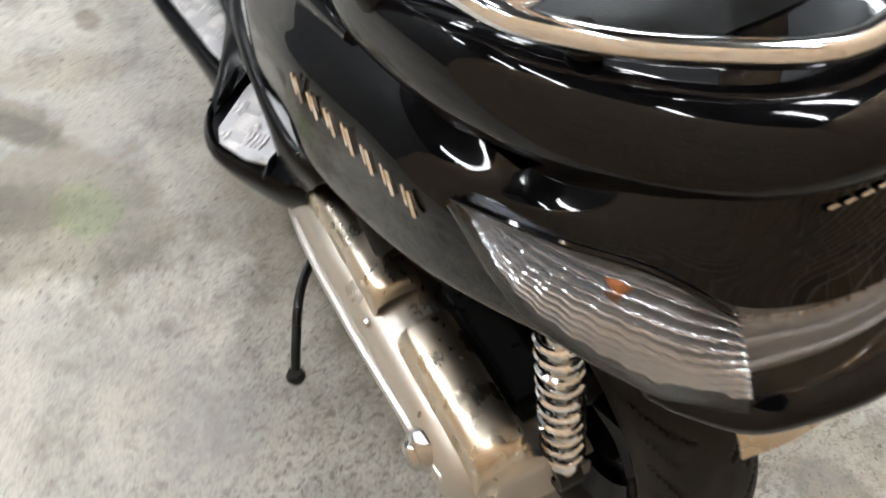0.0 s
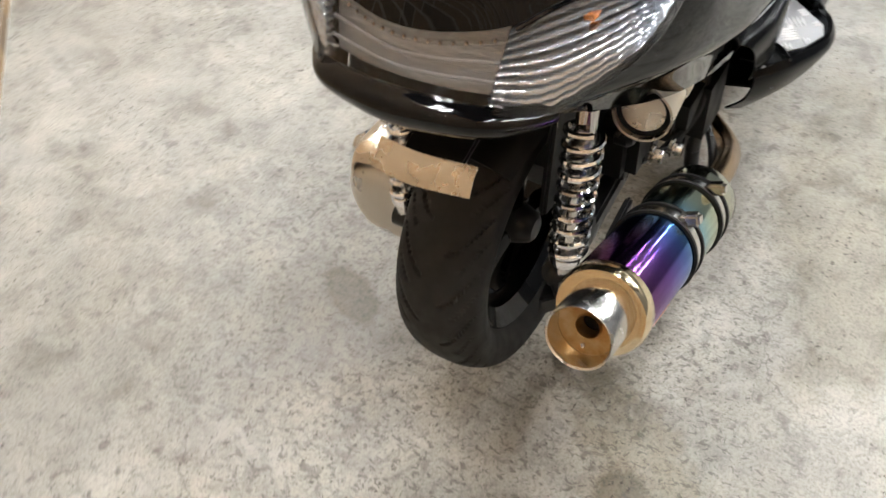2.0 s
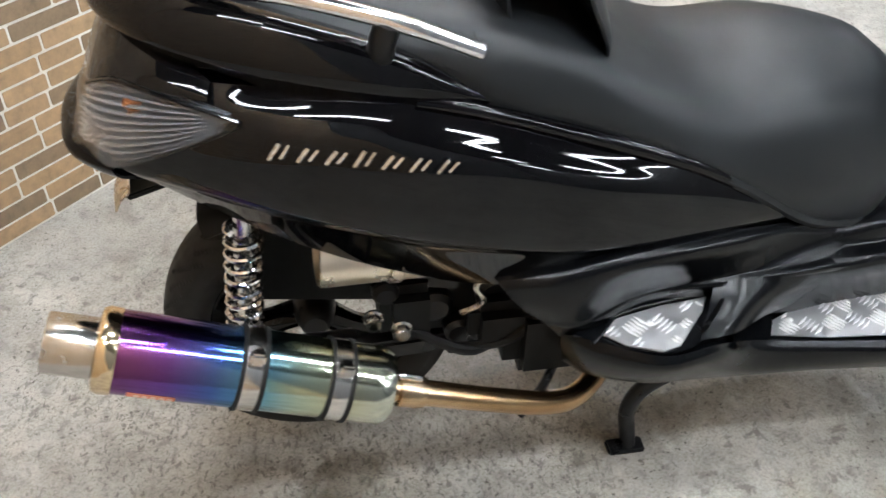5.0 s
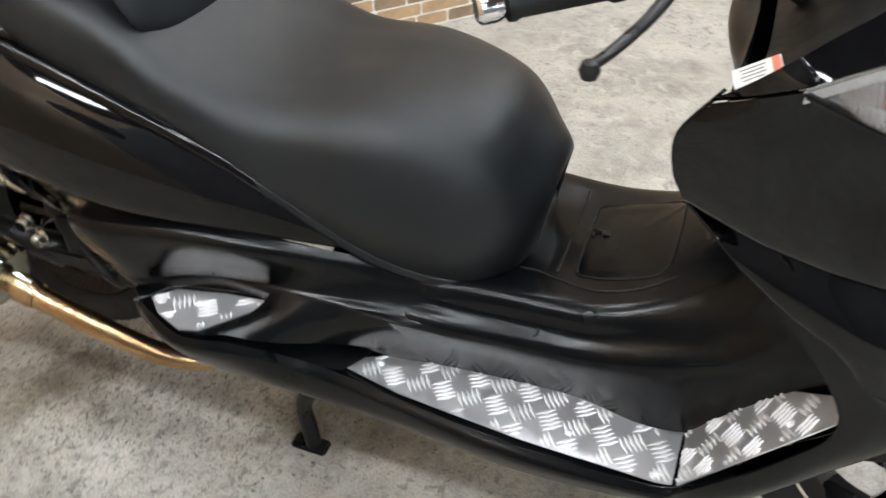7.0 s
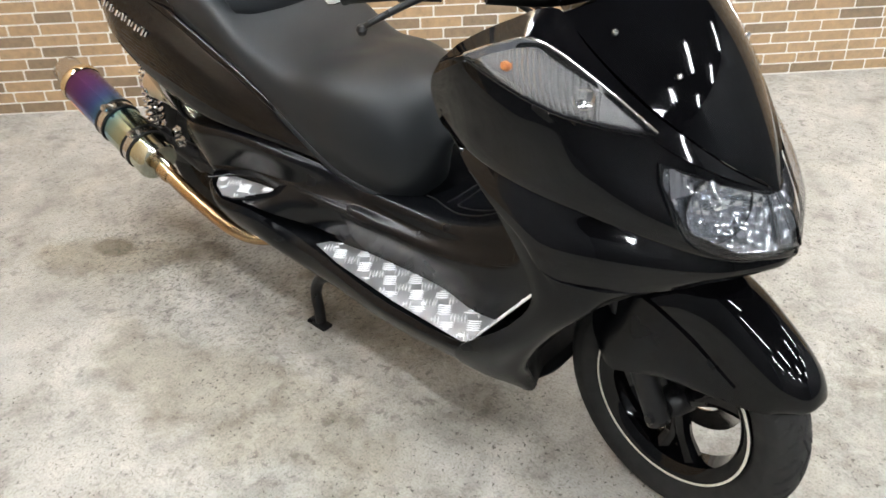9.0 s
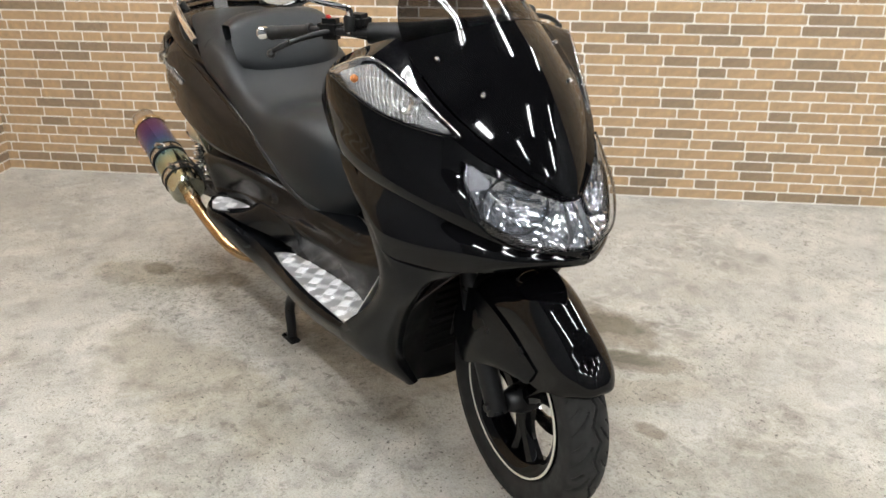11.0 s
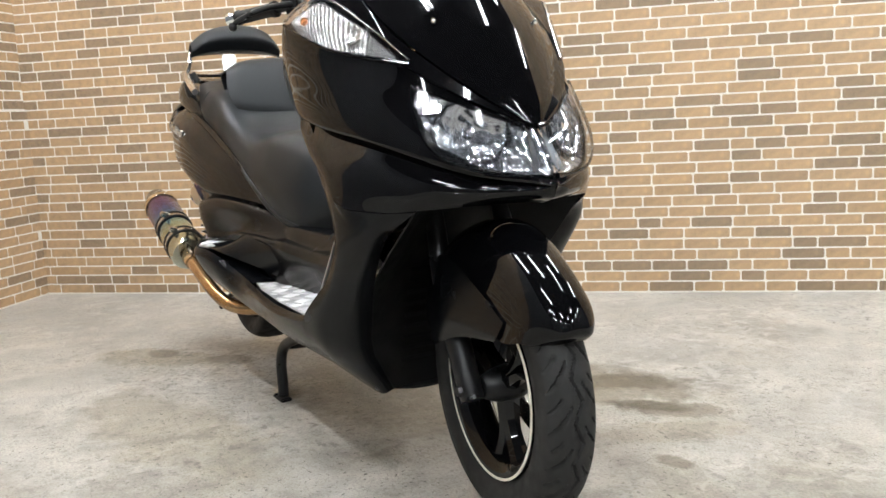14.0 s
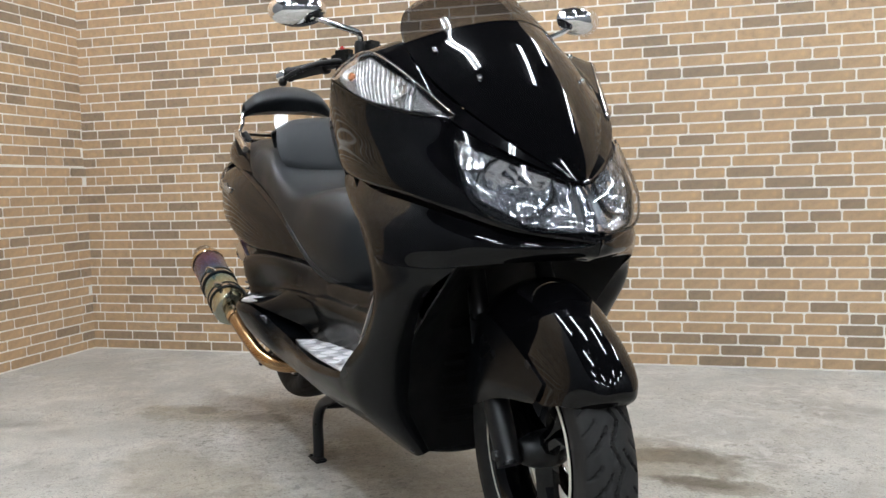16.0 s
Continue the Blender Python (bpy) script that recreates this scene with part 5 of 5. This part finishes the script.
    part("stem_collar", moved(lathe([(0, 0), (.014, 0), (.014, .03), (.011, .036), (0, .036)], 16), Matrix.Translation((1.186, s * .24, 1.105))), DARK, mirror)

# the bars and the front wheel stand turned a little to the right
def turned(obs, x, degrees):
    for ob in obs:
        ob.matrix_basis = Matrix.Translation((x, 0, 0)) @ Matrix.Rotation(radians(degrees), 4, "Z") @ Matrix.Translation((-x, 0, 0))


turned([ob for ob in scooter.children if ob.name.split(".")[0] in ("handlebar", "mirror_housing")], 1.3, -8)
turned([ob for ob in scooter.children if ob.name.split(".")[0] in ("front_wheel", "fork_leg", "brake_caliper", "front_fender", "fender_side", "fender_rear")], 1.4, -7)

# --- rear wheel, engine, shocks, exhaust
wheel_r = part("rear_wheel", moved(lathe([(.178, -.056), (.182, -.054), (.182, -.048), (.166, -.04), (.158, 0), (.166, .04), (.182, .048), (.182, .054), (.178, .056), (.15, .035), (.146, 0), (.15, -.035)], 64, True),
                                   Matrix.Translation(REAR_AXLE) @ Matrix.Rotation(radians(90), 4, "X")), GLOSS, scooter, "glossy black cast rear wheel")
tyre(.262, .154, .18, "worn black rear tyre", wheel_r, REAR_AXLE, 18, False)
spokes(wheel_r, REAR_AXLE, 3, .03, .158, .2)
part("inner_fender", surface([mirrored(r) for r in ([(-.19, .075, .565), (-.2, .05, .585), (-.2, 0, .592)], [(-.12, .085, .59), (-.12, .06, .61), (-.12, 0, .614)], [(.03, .09, .59), (.03, .06, .61), (.03, 0, .614)], [(.22, .085, .52), (.24, .06, .53), (.245, 0, .535)])], 5, 5, .004), DARK, scooter, "dull black inner fender")
bracket = part("plate_bracket", surface([[(-.284, -.08, .668), (-.294, 0, .668), (-.286, .068, .666)], [(-.3, -.08, .654), (-.31, 0, .653), (-.302, .068, .651)], [(-.31, -.08, .636), (-.32, 0, .634), (-.312, .068, .632)]], 4, 4, .003), TAN_STEEL, scooter, "polished steel plate bracket")
part("bracket_arm", box((.16, .09, .01), (-.22, -.005, .66), .003, (0, -18, 0)), DARK, bracket)


def shock(s):
    a, b = Vector((-.152, s * .15, .385)), Vector((-.118, s * .152, .67))
    ob = part("shock_absorber", moved(lathe([(0, 0), (.018, 0), (.02, .01), (.018, .035), (.0115, .04), (.0115, .16), (.0155, .165), (.0155, .29), (0, .29)], 20), along(a, b)), STEEL, scooter, "rear shock absorber with chrome spring")
    way = (b - a).normalized()
    u = way.orthogonal().normalized()
    v = way.cross(u)
    n, turns = 190, 9.5
    line = []
    for k in range(n + 1):
        f = k / n
        an = 2 * math.pi * turns * f
        line.append(a + way * (.035 + .225 * f) + (u * math.cos(an) + v * math.sin(an)) * .0255)
    part("coil_spring", tube(line, .005, 1, 8), CHROME, ob, "chrome coil spring")
    part("shock_eye", moved(lathe([(.008, -.018), (.022, -.018), (.022, .018), (.008, .018)], 20, True), Matrix.Translation(a - way * .012) @ Matrix.Rotation(radians(90), 4, "X")), BLACK_STEEL, ob)
    part("adjuster", moved(lathe([(.018, .022), (.026, .022), (.0275, .028), (.026, .036), (.018, .036)], 24, True), along(a, b)), CHROME, ob)


shock(R)
shock(L)
# right swing arm and exhaust hanger
part("swing_arm", tube([(.02, -.105, .32), (-.06, -.125, .35), (-.165, -.14, .385)], [.034, .026, .022], 5, 12), BLACK_STEEL, scooter, "black right swing arm")
part("swing_arm_plate", slab([(-.2, -.13), (-.16, -.165), (-.02, -.14), (.2, -.13), (.33, -.12), (.33, -.1), (.05, -.1), (-.15, -.12)], .31, .35, .006), BLACK_STEEL, scooter)
hanger = part("exhaust_hanger", tube([(-.17, -.15, .372), (-.185, -.18, .355), (-.16, -.235, .362), (-.13, -.25, .4)], .014, 4, 10), BLACK_STEEL, scooter, "black exhaust hanger")
part("hanger_plate", box((.14, .012, .07), (-.08, -.2, .42), .004, (0, 18, 8)), BLACK_STEEL, hanger)
# exhaust: z of the can runs from its tail to its front
REAR, FRONT = Vector((-.32, -.272, .543)), Vector((.066, -.28, .409))
m_can = along(REAR, FRONT)
LEN = (FRONT - REAR).length
exhaust = new("exhaust_can", mesh_of(lathe([(.0585, .0), (.0595, .003), (.0595, LEN - .03), (.0595, LEN - .012), (.055, LEN - .002), (.03, LEN), (0, LEN)], 56), "exhaust_can"))
exhaust.data.materials.append(CAN)
exhaust.matrix_world = m_can
exhaust.parent = scooter
tagged(exhaust, "blued titanium exhaust can shading from purple to pale gold")


def on_can(name, profile, material, label="", seg=48, closed=False):
    ob = part(name, lathe(profile, seg, closed), material, exhaust, label)
    return ob


on_can("end_cap", [(.0605, .014), (.0615, .012), (.0615, .0), (.062, -.004), (.058, -.012), (.05, -.015), (.043, -.0145)], GOLD_RING, "gold-tinted end cap")
on_can("tail_pipe", [(.043, -.014), (.043, -.078), (.0415, -.08), (.0395, -.078), (.0395, -.06), (.0385, -.045), (.015, -.04)], STEEL, "polished tail pipe")
on_can("pipe_baffle", [(.0385, -.048), (.017, -.046), (.0155, -.05), (.0135, -.046), (.0135, -.005), (0, -.004)], RUST, "heat-stained baffle with a dark hole")
# dark disc closes the bore, in place of the shade in the hole
on_can("baffle_hole", [(.0133, -.03), (.0133, -.028), (0, -.027)], DARK)
part("baffle_screw", moved(lathe([(0, -.003), (.003, -.002), (.0035, 0)], 8), Matrix.Translation((.0, -.026, -.05))), STEEL, exhaust)
for h in (.197, .325):
    on_can("clamp_band", [(.0598, h - .0135), (.0612, h - .0135), (.0618, h), (.0612, h + .0135), (.0598, h + .0135)], STEEL, "polished clamp band")
    for d in (-.0155, .0155):
        on_can("band_rubber", [(.0597, h + d - .003), (.0635, h + d - .003), (.0635, h + d + .003), (.0597, h + d + .003)], GRIP, "black rubber edge")
    part("clamp_bolt", moved(box((.018, .03, .022), (.045, .052, h), .004), Matrix.Rotation(radians(70), 4, "Z")), STEEL, exhaust)
st = part("sticker", surface([[(.0601 * math.cos(a), .0601 * math.sin(a), h) for h in (.035, .05, .065, .08, .1)] for a in (radians(d) for d in (215, 209, 203, 197))], 2, 2, .0004), STICKER, exhaust, "small orange sticker")
for k in range(5):
    h = .045 + k * .0112
    part("sticker_bar", surface([[(.0607 * math.cos(a), .0607 * math.sin(a), h + e) for e in (0, .007)] for a in (radians(d) for d in (211, 206, 201))], 2, 2, .0003), STICKER_INK, st)
pipe = part("exhaust_pipe", tube([(.062, -.284, .41), (.15, -.284, .378), (.24, -.278, .342), (.33, -.262, .3), (.39, -.235, .277), (.44, -.19, .272), (.52, -.1, .29)], .0205, 8, 18), GOLD_PIPE, scooter, "gold heat-tinted exhaust pipe")
part("pipe_joint", moved(lathe([(.0205, -.02), (.0255, -.02), (.0265, -.012), (.0255, .0), (.0265, .01), (.024, .022), (.0205, .022)], 24), along((.1, -.284, .396), (.15, -.284, .378))), GOLD_PIPE, pipe, "flared pipe joint")
part("joint_spring", tube([(.085, -.284, .432), (.1, -.284, .428), (.118, -.284, .42)], .005, 3, 8), STEEL, pipe)
# chrome stub by the shock, engine and clutter under the right cowl
stub_a, stub_b = Vector((-.022, -.195, .605)), Vector((.2, -.175, .585))
# dark disc in place of the shade inside the air pipe
part("pipe_mouth", moved(lathe([(0, .014), (.0396, .009)], 28), along(stub_a, stub_b)), DARK, scooter)
part("air_pipe", moved(lathe([(.04, 0), (.0435, 0), (.0435, .012), (.042, .1), (.046, .105), (.046, .12), (.042, .125), (.042, .2), (0, .2), (0, .01), (.04, .01)], 32, True), along(stub_a, stub_b)), TAN_STEEL, scooter, "polished metal air pipe")
engine = part("engine_block", box((.3, .2, .18), (.22, -.02, .42), .03), DARK, scooter, "dark engine under the side cowl")
for size, at, soft in (((.14, .16, .14), (.36, -.02, .36), .03), ((.1, .09, .12), (.12, -.12, .43), .02), ((.16, .13, .17), (.35, -.15, .385), .03), ((.12, .06, .09), (.27, -.17, .42), .02)):
    part("engine_casing", box(size, at, soft), DARK, engine)
for x, z, r in ((.08, .48, .022), (.16, .44, .03), (.26, .46, .034), (.3, .4, .028), (.2, .38, .025)):
    part("engine_cover", moved(lathe([(0, .03), (r * .7, .03), (r, .022), (r, 0)], 20), Matrix.Translation((x, -.13, z)) @ Matrix.Rotation(radians(90), 4, "X")), BLACK_STEEL, engine)
for x, y, z in ((.097, -.232, .463), (.055, -.215, .475)):
    part("engine_bolt", moved(lathe([(0, .02), (.011, .02), (.013, .017), (.013, .006), (.017, .004), (.017, 0)], 10), Matrix.Translation((x, y + .02, z)) @ Matrix.Rotation(radians(90), 4, "X")), STEEL, engine)
part("steel_tab", box((.05, .004, .022), (.17, -.17, .51), .002, (0, 12, 0)), BLACK_STEEL, engine)
# black sheet added to hide bright floor between shock and air pipe
part("wheel_guard", box((.34, .012, .2), (.06, -.093, .52), .005, (0, 8, 0)), DARK, scooter, "dull black guard beside the rear wheel")
part("hose", tube([(.2, -.17, .44), (.235, -.18, .47), (.22, -.185, .51), (.25, -.18, .54)], .006, 6, 8), STEEL, engine)
for pts in ([(.12, -.16, .4), (.22, -.19, .37), (.3, -.16, .42)], [(.06, -.14, .52), (.16, -.17, .53), (.3, -.18, .51)], [(.18, -.17, .36), (.28, -.2, .4), (.34, -.19, .47)]):
    part("hose", tube(pts, .009, 6, 8), GRIP, engine, "black rubber hose")
# left side drive case
CASE_ROWS = [(.1, .01), (.17, .02), (.215, .06), (.275, .045), (.292, .0), (.285, -.05), (.25, -.085), (.1, -.09)]
case = part("drive_case", surface([[(x, .1 + (w - .1) * f, zc + dz * g) for w, dz in CASE_ROWS]
                                   for x, f, g, zc in ((-.148, .3, .3, .372), (-.146, .74, .72, .374), (-.128, .93, .93, .377), (-.08, 1, 1, .38), (.1, 1, 1, .385), (.3, 1, .96, .39), (.46, .9, .85, .4), (.52, .5, .6, .4))], 6, 6, .004), CASE, scooter, "silver metal belt drive case")
part("case_cover", surface([[(x - .006, .19, z - .04), (x, .194, z), (x, .206, z + .014), (x - .002, .232, z + .016), (x - .002, .256, z + .006), (x, .264, z - .03)] for x, z in ((-.14, .43), (-.13, .448), (-.1, .456), (-.02, .46), (.055, .462), (.066, .448))], 4, 4, .004), TAN_STEEL, case, "tan polished rear top cover")
part("case_cover", surface([[(x, .2, z - .025), (x, .205, z + .006), (x, .23, z + .014), (x, .262, z + .008), (x, .268, z - .025)] for x, z in ((.12, .448), (.13, .466), (.2, .472), (.33, .47), (.4, .46))], 4, 4, .004), TAN_STEEL, case, "tan polished front top cover")
# black box put in where the recess beside the case is dark
part("case_recess", box((.22, .08, .05), (.02, .145, .42), .012), BLACK_STEEL, case)
part("case_ridge", tube([(-.1, .288, .395), (.1, .298, .4), (.3, .296, .4), (.45, .278, .395)], .008, 5, 8), SILVER, case)
part("intake_duct", moved(lathe([(.0, .0), (.035, .0), (.04, .01), (.038, .12), (0, .12)], 24), along((.16, .2, .49), (.3, .2, .54))), DARK, scooter, "black intake duct")
cap = part("case_cap", moved(lathe([(0, .03), (.016, .03), (.02, .027), (.022, .02), (.026, .018), (.03, .012), (.03, 0)], 24), Matrix.Translation((-.055, .286, .392)) @ Matrix.Rotation(radians(-90), 4, "X")), STEEL, case, "bright round cap")
for x, z in ((-.12, .35), (.0, .32), (.12, .43), (.2, .32), (.35, .36)):
    part("case_bolt", moved(lathe([(0, .008), (.006, .008), (.007, .005), (.007, 0)], 6), Matrix.Translation((x, .278, z)) @ Matrix.Rotation(radians(-90), 4, "X")), STEEL, case)
# centre stand
stand = part("centre_stand", tube([(.6, -.142, .18), (.615, 0, .175), (.6, .142, .18)], .014, 5, 10), BLACK_STEEL, scooter, "black steel centre stand")
for s in (R, L):
    part("stand_leg", tube([(.74, s * .125, .25), (.64, s * .138, .205), (.565, s * .146, .168), (.538, s * .15, .115), (.545, s * .152, .05), (.55, s * .155, .012)], .0165, 5, 10), BLACK_STEEL, stand)
    part("stand_foot", box((.075, .036, .012), (.545, s * .157, .006), .004), BLACK_STEEL, stand)
part("stand_pedal", tube([(.6, .155, .14), (.5, .21, .17), (.4, .29, .18), (.33, .335, .14), (.3, .354, .105)], .0085, 5, 10), BLACK_STEEL, stand, "black stand pedal rod")
part("pedal_ball", moved(lathe([(0, -.016), (.012, -.012), (.017, 0), (.012, .012), (0, .016)], 16), Matrix.Translation((.298, .356, .1))), GRIP, stand)
# side stand bar seen behind the right board
part("side_bar", tube([(.36, -.2, .33), (.33, -.23, .3), (.29, -.25, .26)], .008, 3, 8), BLACK_STEEL, scooter)


# the scooter's left half is squeezed toward the middle line to fit the camera's view
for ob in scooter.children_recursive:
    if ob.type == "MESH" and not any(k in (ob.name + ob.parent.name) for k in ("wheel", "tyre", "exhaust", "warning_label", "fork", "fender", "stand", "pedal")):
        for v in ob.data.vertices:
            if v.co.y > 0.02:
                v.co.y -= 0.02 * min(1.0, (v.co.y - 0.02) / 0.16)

# ---------------------------------------------------------------- bricks, last
PITCH, JOINT, FACE = 0.0476, 0.0074, 0.0022
brick_rng = random.Random(7)


def brick_mesh(length):
    bm = box((length - JOINT, 0.012, PITCH - JOINT), (0, 0, 0), 0.0)
    bmesh.ops.bevel(bm, geom=[e for e in bm.edges if abs((e.verts[0].co - e.verts[1].co).y) > 0.001], offset=0.0035, segments=2, affect="EDGES")
    me = mesh_of(bm, "brick")
    me.materials.append(BRICK)
    return me


LENGTHS = (0.10, 0.125, 0.15, 0.175, 0.195)
BRICK_MESH = {l: brick_mesh(l) for l in LENGTHS}


def lay(u0, u1, z0, z1):
    """Courses of bricks of mixed lengths: (u, z, length) of each."""
    out, row = [], 0
    z = z0
    while z + PITCH <= z1 + 0.001:
        u = u0 - brick_rng.uniform(0.0, 0.1)
        while u < u1:
            l = brick_rng.choice((0.125, 0.15, 0.15, 0.175, 0.175, 0.175, 0.195, 0.10))
            if u >= u0 - 0.001 and u + l <= u1 + 0.001:
                out.append((u + l / 2, z + PITCH / 2, l))
            elif u < u0 and u + l - u0 > 0.04:
                out.append(((u0 + u + l) / 2, z + PITCH / 2, round(u + l - u0, 3)))
            elif u + l > u1 and u1 - u > 0.04:
                out.append(((u + u1) / 2, z + PITCH / 2, round(u1 - u, 3)))
            u += l
        z, row = z + PITCH, row + 1
    return out


def brick_mass(name, parent, bricks, place):
    """The bricks past the nearest ones, joined."""
    verts, faces = [], []
    for u, z, l in bricks:
        a, b = (l - JOINT) / 2, (PITCH - JOINT) / 2
        c, k = 0.003, len(verts)
        ring = [(-a + c, -b), (a - c, -b), (a, -b + c), (a, b - c), (a - c, b), (-a + c, b), (-a, b - c), (-a, -b + c)]
        for y in (-FACE, 0.004):
            verts += [place(u + x, y, z + h) for x, h in ring]
        faces.append([k + i for i in range(8)])
        faces += [[k + i, k + 8 + i, k + 8 + (i + 1) % 8, k + (i + 1) % 8] for i in range(8)]
    me = bpy.data.meshes.new(name)
    me.from_pydata(verts, [], faces)
    me.materials.append(BRICK_MASS)
    ob = new(name, me)
    ob.parent = parent
    return tagged(ob, "tan and brown bricks in mixed lengths", "", "", "stuff")


def bricks_of(parent, bricks, near, place, turn):
    singles = [b for b in bricks if near(b) and b[2] in BRICK_MESH][:300]
    chosen = set(singles)
    for u, z, l in singles:
        ob = new("brick", BRICK_MESH[l])
        ob.parent = parent
        ob.matrix_local = Matrix.Translation(place(u, 0.006 - FACE, z)) @ Matrix.Rotation(radians(turn), 4, "Z")
    brick_mass("brick_courses", parent, [b for b in bricks if b not in chosen], place)


bricks_of(wall_north, lay(-0.04, U1, 0.004, HIGH - 0.03), lambda b: 2.75 < b[0] < 4.05 and b[1] < 1.35, lambda u, v, z: Vector((u, v, z)), 0)
west = lay(-WEST_END, 0.0, 0.004, NICHE_Z - 0.004)
bricks_of(wall_west, west, lambda b: b[0] > -0.85, lambda u, v, z: Vector((-v, u, z)), 90)
brick_mass("niche_courses", wall_west, lay(-WEST_END, 0.0, NICHE_Z + 0.002, HIGH - 0.03), lambda u, v, z: Vector((-NICHE_DEEP - v, u, z)))
